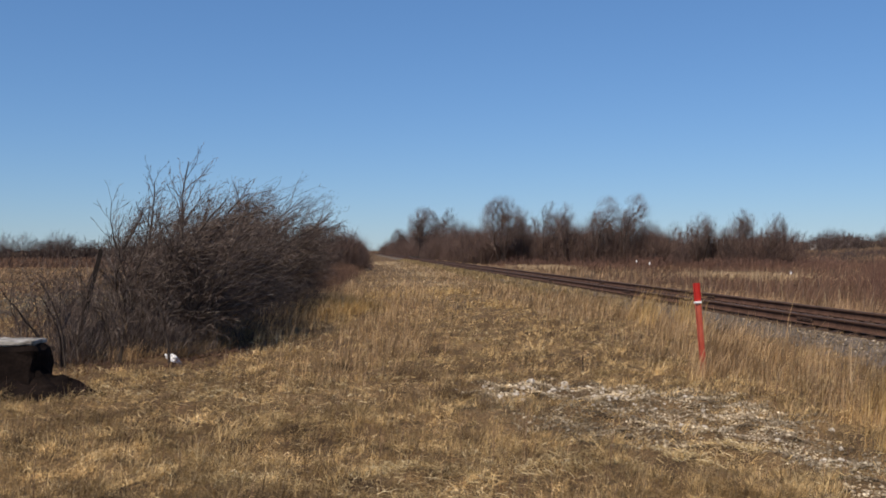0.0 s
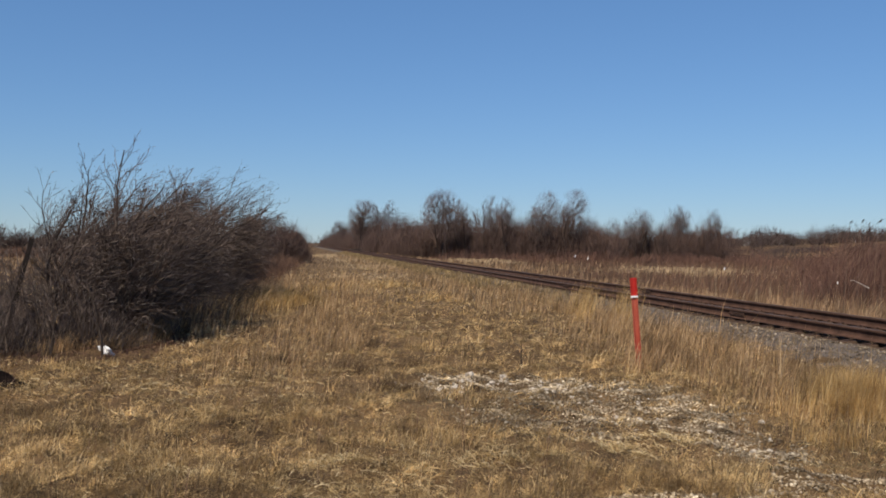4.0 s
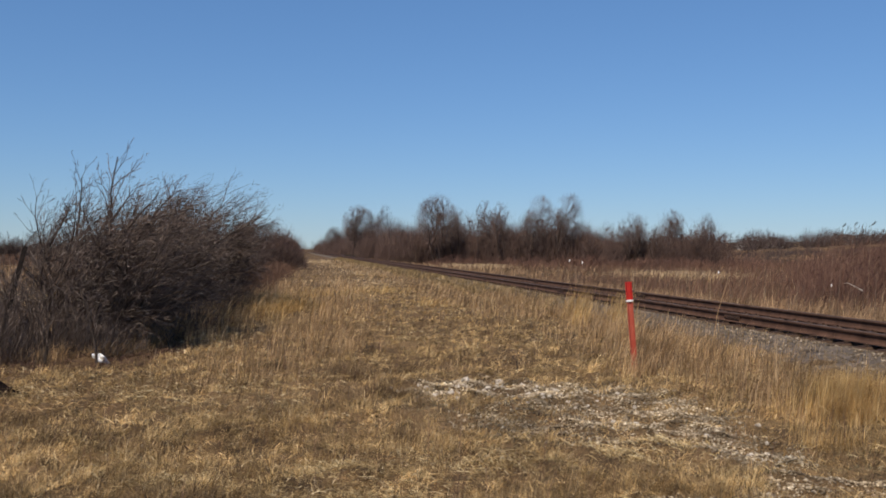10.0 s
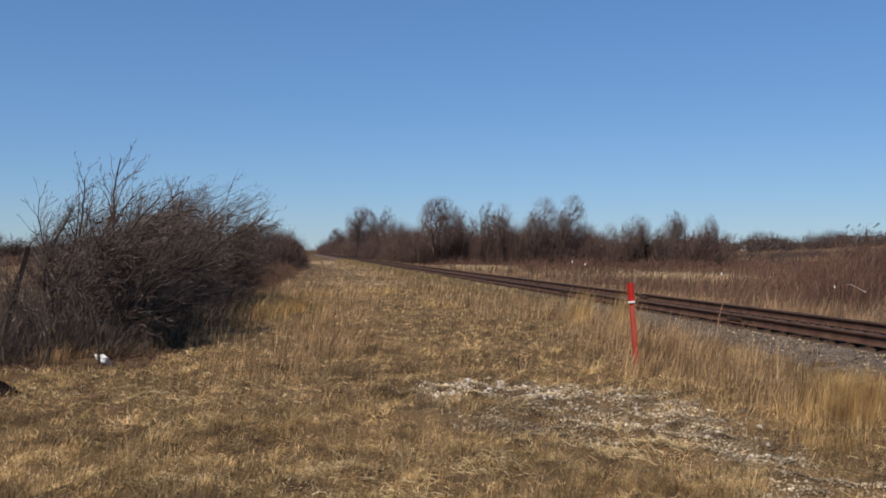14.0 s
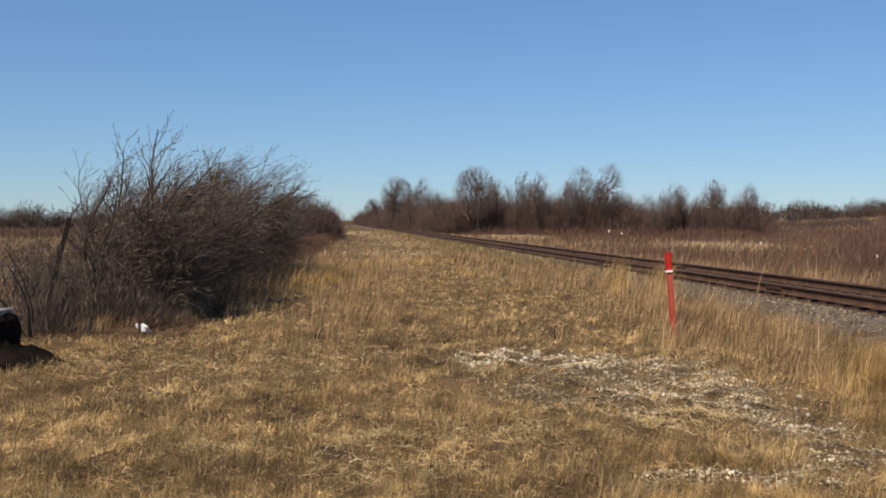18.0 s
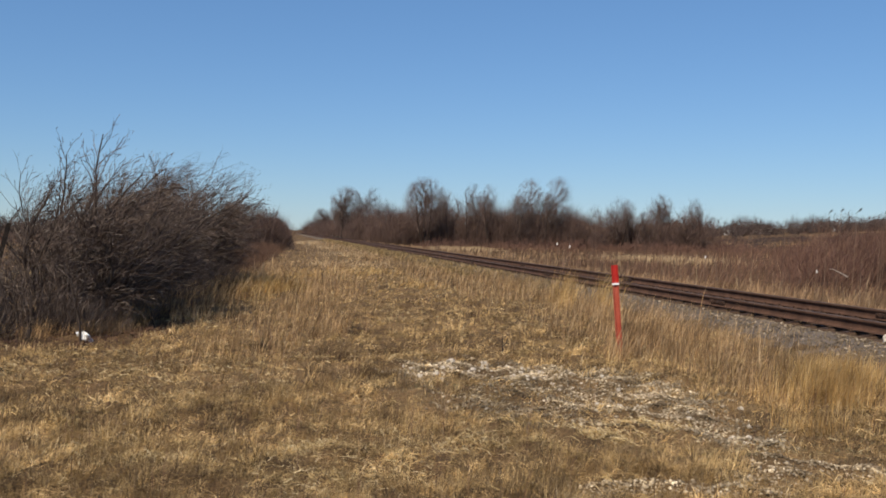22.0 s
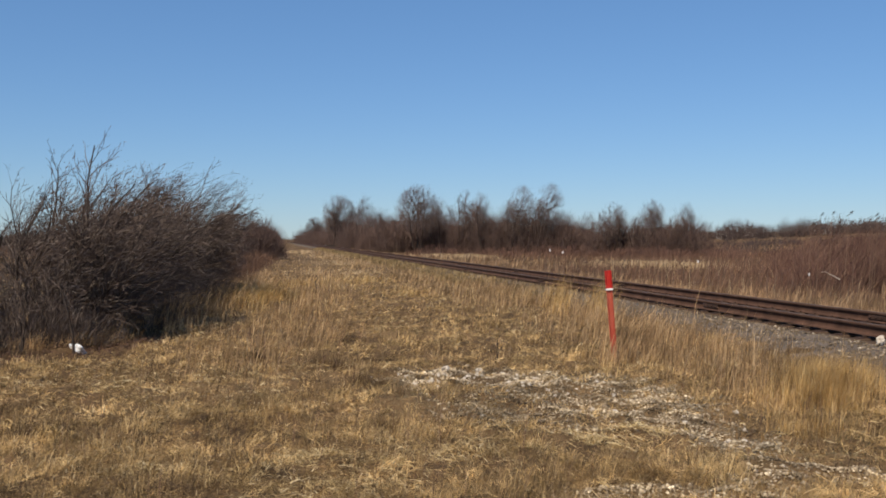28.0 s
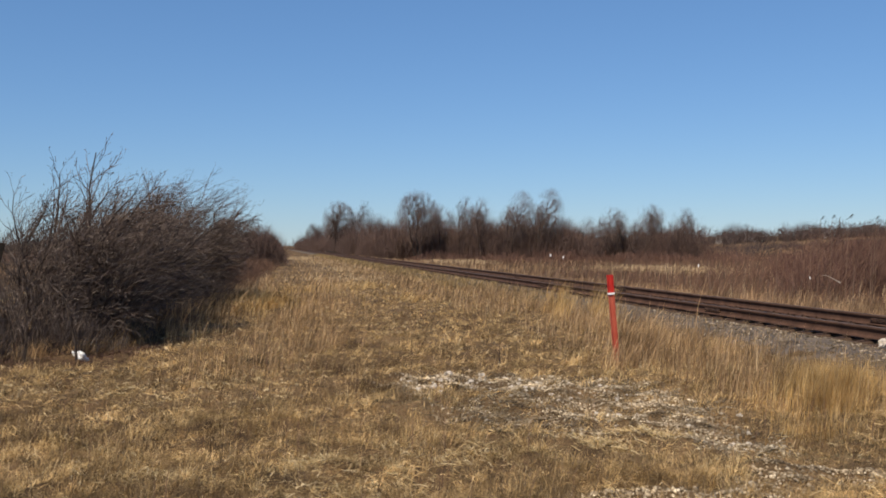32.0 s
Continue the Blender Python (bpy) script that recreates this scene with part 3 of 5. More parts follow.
        tagged(new("weed_clump", raw("weed_clump", v, t, M_WEED)), "dark red-brown clump of dead weeds in the turf", "weeds", kind="stuff")
    # small heaps of combed-out straw
    for hx, hy, wide in ((2.85, 7.3, 0.22), (2.45, 7.1, 0.16), (0.55, 6.3, 0.3), (0.1, 6.9, 0.22), (-0.9, 6.6, 0.26), (1.3, 6.9, 0.25)):
        n = 300
        x, y = rng.normal(hx, wide, n), rng.normal(hy, 0.6 * wide, n)
        pile = 0.07 * np.exp(-((x - hx) ** 2 + (y - hy) ** 2 * 2.5) / wide ** 2)
        v, t = mats(x, y, height(x, y) + 0.01 + pile * rng.uniform(0.3, 1, n), rng.uniform(0.05, 0.15, n), rng.uniform(0, 0.04, n), np.full(n, 0.004), rng.normal(2.6, 1.1, n), rng)
        tagged(new("straw_heap", raw("straw_heap", v, t, M_PALESTRAW)), "small heap of pale combed-out straw on the turf", "straw", kind="stuff")
    # olive moss on the bare ground round the gravel
    x, y = rng.uniform(0.3, 5.2, 42000), rng.uniform(5.6, 11.2, 42000)
    k = rng.uniform(0, 1, len(x)) < S(near_line(x, y, DIRT, 1.7) * 1.6) * (0.15 + 0.85 * patches(x, y, 2.2, 39)) * (1 - S(gravel(x, y) * 2))
    x, y = x[k], y[k]
    v, t = blades(x, y, height(x, y), rng.uniform(0.015, 0.05, len(x)), np.full(len(x), 0.005), rng.uniform(0.4, 0.97, len(x)), rng.uniform(0, 6.28, len(x)), rng)
    tagged(new("olive_moss", raw("olive_moss", v, t, M_OLIVE)), "thin olive moss and weeds on bare ground", "moss", kind="stuff")
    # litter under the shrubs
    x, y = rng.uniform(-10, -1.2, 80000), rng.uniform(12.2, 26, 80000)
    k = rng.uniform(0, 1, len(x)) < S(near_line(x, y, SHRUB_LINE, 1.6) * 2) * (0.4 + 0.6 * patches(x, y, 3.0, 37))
    x, y = x[k], y[k]
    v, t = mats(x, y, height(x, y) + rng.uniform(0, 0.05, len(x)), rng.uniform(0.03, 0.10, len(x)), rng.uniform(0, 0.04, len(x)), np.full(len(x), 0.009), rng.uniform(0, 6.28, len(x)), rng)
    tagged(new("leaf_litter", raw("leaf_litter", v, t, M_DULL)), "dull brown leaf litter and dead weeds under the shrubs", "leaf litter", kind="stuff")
    # thin upright weed stalks
    x, y = wedge(1500, rng, 4.4, 30, 1.0)
    k = rng.uniform(0, 1, len(x)) > S(gravel(x, y) * 1.5)
    x, y = x[k], y[k]
    v, t = blades(x, y, height(x, y), rng.uniform(0.2, 0.5, len(x)), np.maximum(0.0035, 0.0004 * y), rng.uniform(0.02, 0.4, len(x)), rng.normal(0.1, 0.9, len(x)), rng)
    tagged(new("weed_stalks", raw("weed_stalks", v, t, M_RED)), "thin brown weed stalks standing in the turf", "weeds", kind="stuff")
    # behind the camera and to its sides
    x, y = rng.uniform(-10, 7, 26000), rng.uniform(-7, 4.6, 26000)
    v, t = blades(x, y, height(x, y), rng.uniform(0.05, 0.16, len(x)), np.full(len(x), 0.009), rng.uniform(0.3, 0.95, len(x)), rng.uniform(0, 6.28, len(x)), rng)
    tagged(new("trampled_grass", raw("trampled_grass", v, t, M_STRAW)), "trampled straw-coloured grass of the verge", "grass", kind="stuff")


make_turf()


def make_tall_grass():
    rng = np.random.default_rng(21)
    x, y = wedge(300000, rng, 5.0, 110, 0.85)
    u = across(x, y)
    strip = S((u - 3.8) / 1.0) * S((y - 7.2) / 2.0) * (1 - 0.92 * S((u - 5.9) / 0.9))
    middle = near_line(x, y, [(-0.75, 11.8), (-0.45, 15), (0.5, 22), (1.4, 40)], 1.15 + 0.02 * y)
    skirt = near_line(x, y, [(-5.6, 12.0), (-3.4, 12.9), (-2.3, 15.5), (-1.7, 20.5), (-1.1, 24.5), (-1.0, 40)], 0.75 + 0.01 * y)
    field = 0.22 * patches(x, y, 0.9, 7)
    want = np.maximum.reduce([0.75 * strip * (0.15 + 0.85 * patches(x, y, 1.6, 8)), 0.95 * middle * (0.3 + 0.7 * patches(x, y, 1.8, 9)), 0.8 * skirt, field]) * (1 - S(gravel(x, y) * 2))
    keep = rng.uniform(0, 1, len(x)) < want
    x, y, strip, middle, skirt = x[keep], y[keep], strip[keep], middle[keep], skirt[keep]
    d = np.hypot(x, y)
    h = (0.14 + 0.28 * strip + 0.30 * middle + 0.45 * skirt * S((y - 14) / 3)) * rng.lognormal(-0.2, 0.35, len(x))
    w = np.maximum(0.003, 0.00045 * d) * rng.uniform(0.7, 1.4, len(x))
    v, t = blades(x, y, height(x, y), h, w, rng.uniform(0.05, 0.75, len(x)), rng.normal(0.1, 1.1, len(x)), rng)
    tagged(new("tall_dry_grass", raw("tall_dry_grass", v, t, M_TALL)), "tall reddish-tan dry grass bending in the wind", "grass", kind="stuff")
    # thin grass over the ballast's shoulder
    rng = np.random.default_rng(22)
    v = 13 * (150 / 13) ** rng.uniform(0, 1, 26000)
    u = 6.5 + 1.55 * rng.uniform(0, 1, len(v))
    k = (rng.uniform(0, 1, len(v)) < 0.05 + 0.95 * S((v - 15 - 4 * (u - 6.5)) / 14)) & (rng.uniform(0, 1, len(v)) < 0.25 + 0.75 * patches(u, v, 0.9, 36))
    u, v = u[k], v[k]
    x, y = from_track(u, v)
    v, t = blades(x, y, np.maximum(height(x, y), bed_height(u)), rng.uniform(0.08, 0.26, len(x)), np.maximum(0.005, 0.0006 * y), rng.uniform(0.2, 0.9, len(x)), rng.normal(0.1, 1.2, len(x)), rng)
    tagged(new("shoulder_grass", raw("shoulder_grass", v, t, M_MOSSY)), "thin brown grass creeping over the ballast", "grass", kind="stuff")
    # sparse dark grass in the ballast's foot
    rng = np.random.default_rng(26)
    v = 8 + 22 * rng.uniform(0, 1, 9000)
    u = 6.3 + 1.5 * rng.uniform(0, 1, len(v)) ** 1.8
    k = rng.uniform(0, 1, len(v)) < 0.08 + 0.92 * patches(u, v, 2.0, 44) * (1 - S((u - 6.4) / 1.4))
    u, v = u[k], v[k]
    x, y = from_track(u, v)
    v, t = blades(x, y, np.maximum(height(x, y), bed_height(u)), rng.uniform(0.12, 0.42, len(x)), np.maximum(0.004, 0.0004 * y), rng.uniform(0.05, 0.5, len(x)), rng.normal(0.1, 1.0, len(x)), rng)
    tagged(new("ballast_grass", raw("ballast_grass", v, t, M_TALL)), "sparse upright grass growing in the ballast's foot", "grass", kind="stuff")
    # wispy grass that hides the foot of the shrubs
    rng = np.random.default_rng(25)
    d = rng.uniform(0, 1, 6500) ** 1.3
    y = 13.7 + 15.5 * d
    x = np.interp(y, [13.7, 14.6, 18.5, 22.5, 29.2], [-4.2, -3.05, -2.85, -2.35, -1.6]) + rng.normal(0.05, 0.22, len(y))
    k = rng.uniform(0, 1, len(x)) < 0.2 + 0.8 * patches(x, y, 1.7, 41)
    x, y = x[k], y[k]
    v, t = blades(x, y, height(x, y), (0.25 + 0.3 * S((y - 14) / 4)) * rng.uniform(0.5, 1.4, len(x)), np.maximum(0.004, 0.0004 * y) * rng.uniform(0.7, 1.3, len(x)), rng.uniform(0.15, 0.8, len(x)), rng.normal(0.1, 0.7, len(x)), rng)
    tagged(new("hedge_grass", raw("hedge_grass", v, t, M_TALL)), "wispy tan grass leaning at the foot of the shrubs", "grass", kind="stuff")
    # golden tufts beside the gravel and by the shrubs
    rng = np.random.default_rng(23)
    spots = [(5.15, 8.5, 0.34, 0.40, 1900), (5.6, 8.9, 0.34, 0.40, 1200), (5.0, 8.2, 0.3, 0.28, 600), (4.4, 7.4, 0.3, 0.2, 400), (-1.1, 24.8, 0.6, 0.6, 900), (-0.6, 24.2, 0.6, 0.5, 700), (-1.4, 22.6, 0.5, 0.5, 350), (0.4, 32, 1.0, 0.4, 260), (2.6, 35, 1.4, 0.35, 400), (3.4, 27, 1.0, 0.3, 260)]
    xs, ys, hs = [], [], []
    for cx, cy, r, h, n in spots:
        xs.append(rng.normal(cx, r * 0.6, n)), ys.append(rng.normal(cy, r * 0.6, n)), hs.append(h * rng.uniform(0.4, 1.25, n))
    x, y, h = (np.concatenate(a) for a in (xs, ys, hs))
    v, t = blades(x, y, height(x, y), h, np.maximum(0.004, 0.0005 * y), np.where(y > 15, rng.uniform(0.4, 0.95, len(x)), rng.uniform(0.02, 0.42, len(x))), rng.normal(0.1, 1.1, len(x)), rng)
    tagged(new("golden_grass", raw("golden_grass", v, t, M_GOLD)), "bright golden dry grass in upright tufts", "grass", kind="stuff")


make_tall_grass()


def make_far_field():
    rng = np.random.default_rng(31)
    # beyond the track
    y = 8 * (150 / 8) ** rng.uniform(0, 1, 75000)
    x = 11.8 + rng.uniform(0, 1, len(y)) ** 1.3 * (0.85 * y + 6)
    tan = patches(x, y, 0.16, 3) * (1 - 0.6 * S((x - 21) / 10)) + S((17.0 - x) / 4.0)
    x, y = from_track(x, y)
    pick = rng.uniform(0, 1, len(x)) < tan
    d = np.hypot(x, y)
    h, w, lean, aim = rng.uniform(0.2, 0.6, len(x)), np.maximum(0.005, 0.0006 * d), rng.uniform(0.05, 0.6, len(x)), rng.normal(0.1, 0.8, len(x))
    for k, name, label, material in ((pick, "meadow_grass", "rough tan meadow grass beyond the track", M_MEADOW), (~pick, "meadow_weeds", "dull red-brown dead weeds in the meadow", M_DULL)):
        v, t = blades(x[k], y[k], height(x[k], y[k]), h[k] * (1 if material is M_MEADOW else 1.2), w[k], lean[k], aim[k], rng)
        tagged(new(name, raw(name, v, t, material)), label, "grass", kind="stuff")
    # pale and dark stalks standing out of the weeds
    for name, label, material, n, low, high in (("meadow_stalks", "pale upright stalks among the meadow weeds", M_BLEACHED, 1500, 0.4, 1.0), ("meadow_stems", "thin dark stems among the meadow weeds", M_STEMS, 2600, 0.5, 1.5)):
        y = 13 * (75 / 13) ** rng.uniform(0, 1, n)
        x = 12.3 + rng.uniform(0, 1, n) ** 1.2 * (0.75 * y + 3)
        k = rng.uniform(0, 1, n) < 0.15 + 0.85 * patches(x, y, 0.5, 45)
        x, y = from_track(x[k], y[k])
        v, t = blades(x, y, height(x, y), rng.uniform(low, high, len(x)), np.maximum(0.007, 0.0005 * y), rng.uniform(0.02, 0.45, len(x)), rng.normal(0.1, 0.9, len(x)), rng)
        tagged(new(name, raw(name, v, t, material)), label, "weeds", kind="stuff")
    # pale patches of bleached grass
    xs, ys, hs = [], [], []
    for cx, cy, rx, ry, h, n in ((17.3, 100, 2.0, 4.0, 0.5, 1500), (26.5, 65, 2.2, 3.5, 0.5, 1700), (4.2, 64, 1.3, 3.5, 0.16, 1100), (3.2, 88, 1.0, 6.0, 0.15, 700), (0.9, 118, 1.2, 8.0, 0.2, 700), (2.6, 45, 1.4, 2.5, 0.14, 700)):
        xs.append(rng.normal(cx, rx, n)), ys.append(rng.normal(cy, ry, n)), hs.append(h * rng.uniform(0.5, 1.3, n))
    x, y, h = (np.concatenate(a) for a in (xs, ys, hs))
    k = np.abs(across(x, y) - TRACK) > 2.9
    x, y, h = x[k], y[k], h[k]
    v, t = blades(x, y, height(x, y), h, 0.0007 * y, rng.uniform(0.2, 0.95, len(x)), rng.normal(0.1, 1.0, len(x)), rng)
    tagged(new("bleached_grass", raw("bleached_grass", v, t, M_BLEACHED)), "pale patches of bleached dead grass", "grass", kind="stuff")
    # scrub on the far rise
    y = rng.uniform(120, 340, 15000)
    x = rng.uniform(0, 1, len(y)) * 0.6 * y + 0.30 * y
    pick = patches(x, y, 0.035, 43) > 0.55
    for k, name, label, material in ((pick, "rise_grass", "tan grass on the far rise", M_MEADOW), (~pick, "rise_scrub", "dull brown scrub on the far rise", M_DULL)):
        m = int(k.sum())
        v, t = blades(x[k], y[k], height(x[k], y[k]), rng.uniform(0.4, 1.3, m), rng.uniform(0.07, 0.16, m), rng.uniform(0.1, 0.7, m), rng.normal(0.1, 1.0, m), rng)
        tagged(new(name, raw(name, v, t, material)), label, "scrub", kind="stuff")
    # field on the other side, in bands of different growth
    for name, label, near, far, n, tall, w, material in (
        ("field_weeds", "dull brown dead weeds at the field's near edge", 15, 27, 9000, 0.32, 0.006, M_DULL),
        ("field_stubble", "grey-green low stubble in the wet field", 24, 44, 26000, 0.12, 0.02, M_GREYWEED),
        ("field_grass", "pale tan grass across the field", 39, 70, 14000, 0.16, 0.03, M_DULL),
        ("field_sedge", "ochre dry sedge across the far field", 64, 112, 13000, 0.28, 0.045, M_MEADOW),
        ("field_scrub", "dull brown scrub before the distant woods", 104, 200, 14000, 0.9, 0.07, M_DULL),
    ):
        y = near * (far / near) ** rng.uniform(0, 1, n)
        x = -(0.10 * y + 2.5) - rng.uniform(0, 1, n) * 0.62 * y
        v, t = blades(x, y, height(x, y), tall * rng.uniform(0.5, 1.3, n), w * rng.uniform(0.6, 1.3, n), rng.uniform(0.05, 0.8, n), rng.normal(0.1, 0.8, n), rng)
        tagged(new(name, raw(name, v, t, material)), label, "grass", kind="stuff")


make_far_field()


# ---------------------------------------------------------------- woody plants
def grow(out, rng, p, d, length, r, level, spec):
    """One branch in short bent pieces, with side branches; out gets (start, end, radius, radius, level)."""
    n = spec["pieces"][level]
    step = length / n
    for i in range(n):
        j = spec["wander"]
        d = (d + Vector((rng.gauss(0, j), rng.gauss(0, j), rng.gauss(0, j))) + spec["wind"] * spec["pull"][level] + Vector((0, 0, spec["lift"][level]))).normalized()
        q = p + d * step
        r2 = max(spec["thin"], r * (1 - (i + 1) / n * 0.7))
        r1 = max(spec["thin"], r * (1 - i / n * 0.7))
        out.append((p, q, r1, r2, level))
        p = q
        if level + 1 < len(spec["pieces"]) and i >= spec["bare"][level]:
            for _ in range(spec["sides"][level] if rng.random() < 0.85 else 1):
                a = rng.uniform(0, 6.28)
                side = d.orthogonal().normalized()
                side = Matrix.Rotation(a, 3, d) @ side
                dd = (d * spec["along"] + side * rng.uniform(0.6, 1.2)).normalized()
                grow(out, rng, p.copy(), dd, length * spec["ratio"] * rng.uniform(0.6, 1.2), r2 * 0.6, level + 1, spec)


def tubes(name, pieces, material, sides=3):
    p = np.array([a[0] for a in pieces]), np.array([a[1] for a in pieces])
    r = np.array([a[2] for a in pieces]), np.array([a[3] for a in pieces])
    d = p[1] - p[0]
    d /= np.linalg.norm(d, axis=1)[:, None] + 1e-9
    u = np.cross(d, np.where(np.abs(d[:, 2:3]) > 0.9, (1.0, 0, 0), (0, 0, 1.0)))
    u /= np.linalg.norm(u, axis=1)[:, None] + 1e-9
    w = np.cross(d, u)
    if sides == 1:  # flat twigs, for what stays far off
        a = np.random.default_rng(len(pieces)).uniform(0, np.pi, len(pieces))[:, None]
        u = 1.25 * (u * np.cos(a) + w * np.sin(a))
        v = np.stack([p[0] - u * r[0][:, None], p[0] + u * r[0][:, None], p[1] + u * r[1][:, None], p[1] - u * r[1][:, None]], 1).reshape(-1, 3)
        return raw(name, v, 4 * np.arange(len(pieces))[:, None] + np.arange(4), material)
    ring = []
    for e in (0, 1):
        for k in range(sides):
            a = 2 * np.pi * k / sides
            ring.append(p[e] + (u * np.cos(a) + w * np.sin(a)) * r[e][:, None])
    v = np.stack(ring, 1).reshape(-1, 3)
    q = np.array([(k, (k + 1) % sides, sides + (k + 1) % sides, sides + k) for k in range(sides)])
    return raw(name, v, (q[None] + 2 * sides * np.arange(len(pieces))[:, None, None]).reshape(-1, 4), material)


def chain(name, pieces, material, sides=5):
    """One bent, tapering stem."""
    p = np.array([pieces[0][0]] + [a[1] for a in pieces])
    r = [pieces[0][2]] + [a[3] for a in pieces]
    v = []
    for i in range(len(p)):
        d = p[min(i + 1, len(p) - 1)] - p[max(i - 1, 0)]
        d = d / (np.linalg.norm(d) + 1e-9)
        u = np.cross(d, (0, 1.0, 0))
        u /= np.linalg.norm(u) + 1e-9
        w = np.cross(d, u)
        v += [p[i] + (u * math.cos(2 * math.pi * k / sides) + w * math.sin(2 * math.pi * k / sides)) * r[i] for k in range(sides)]
    q = [(sides * i + k, sides * i + (k + 1) % sides, sides * (i + 1) + (k + 1) % sides, sides * (i + 1) + k) for i in range(len(p) - 1) for k in range(sides)]
    return raw(name, np.array(v), np.array(q), material)


def sprays(pieces, n, width, length, rng, lift=0.25, drift=0.15, low=1, loose=0.45):
    """Fine bare twigs along the limbs."""
    pick = [p for p in pieces if p[4] >= low]
    a, b = np.array([p[0] for p in pick]), np.array([p[1] for p in pick])
    d = b - a
    size = np.linalg.norm(d, axis=1)
    i = rng.choice(len(pick), n, p=size / size.sum())
    mid = a[i] + d[i] * rng.uniform(0, 1, (n, 1))
    way = 0.6 * d[i] / size[i][:, None] + rng.normal(0, loose, (n, 3)) + (drift, 0, lift)
    way /= np.linalg.norm(way, axis=1)[:, None]
    side = np.cross(way, rng.normal(0, 1, (n, 3)))
    side *= (0.5 * width * rng.uniform(0.5, 1.5, n) / np.linalg.norm(side, axis=1))[:, None]
    tip = mid + way * (length * rng.uniform(0.3, 1.4, n))[:, None]
    return np.stack([mid - side, mid + side, tip], 1).reshape(-1, 3), np.arange(3 * n).reshape(-1, 3)


WIND = Vector((1, 0.15, 0))
SHRUB = dict(pieces=(7, 5, 4, 2), sides=(2, 2, 1), bare=(0, 0, 0), ratio=0.53, along=0.85, wander=0.09, wind=WIND, pull=(0.02, 0.05, 0.06, 0.06), lift=(0.07, 0.05, 0.05, 0.05), thin=0.0024)




def make_shrub(name, seed, stems, tall, spread, label, spec=SHRUB, category="shrub", at=(0, 0), spray=1.0):
    rng = random.Random(seed)
    out = []
    for i in range(stems):
        a = rng.uniform(0, 6.28)
        k = rng.uniform(0, spread * 0.5)
        d = Vector((math.cos(a) * rng.uniform(0.1, 0.8) * spray + 0.15, math.sin(a) * rng.uniform(0.1, 0.8) * spray, 1)).normalized()
        grow(out, rng, Vector((math.cos(a) * k, math.sin(a) * k, -0.05)), d, tall * rng.uniform(0.6, 1.0), 0.018 * rng.uniform(0.7, 1.3), 0, spec)
    ob = tagged(new(name), label, category)
    n = spec["pieces"][0]
    wood = [s for s in out if s[4] == 0]
    for i in range(stems):
        part_mesh("stem", chain("stem", wood[i * n:i * n + n], M_BARK, 5), ob)
    part_mesh("crown", tubes("crown", [s for s in out if s[4] > 0], M_TWIG, 1), ob, "dense bare grey twigs")
    ob.matrix_basis = pose(at[0], at[1], turf(*at))
    return ob


def ramify(out, rng, p, d, length, r, level, spec):
    """One crooked branch whose side branches shorten towards its tip; out gets (start, end, radius, radius, level)."""
    n = max(2, round(length / spec["step"]))
    seg = length / n
    turn = rng.uniform(0, 6.28)
    for i in range(n):
        j = spec["wander"]
        d = (d + Vector((rng.gauss(0, j), rng.gauss(0, j), rng.gauss(0, j))) + WIND * spec["pull"] * (1 + 0.25 * level) + Vector((0, 0, spec["lift"]))).normalized()
        q = p + d * seg
        r1, r2 = max(spec["thin"], r * (1 - 0.8 * i / n)), max(spec["thin"], r * (1 - 0.8 * (i + 1) / n))
        out.append((p.copy(), q, r1, r2, level))
        p = q
        f = (i + 1) / n
        if level < spec["depth"] and f > spec["bare"][level] and rng.random() < spec["fork"]:
            turn += 2.4 + rng.uniform(-0.5, 0.5)
            side = Matrix.Rotation(turn, 3, d) @ d.orthogonal().normalized()
            away = (d + side * rng.uniform(0.45, 0.95) * spec["open"] + WIND * spec["comb"]).normalized()
            ramify(out, rng, p, away, length * (1.05 - 0.75 * f) * rng.uniform(0.35, 0.72) * spec["reach"], 0.62 * r2, level + 1, spec)


HEDGE = dict(step=0.115, open=1.15, comb=0.2, reach=1.0, wander=0.13, pull=0.035, lift=0.02, bare=(0.12, 0.1, 0.1), fork=0.85, depth=3, thin=0.0023)


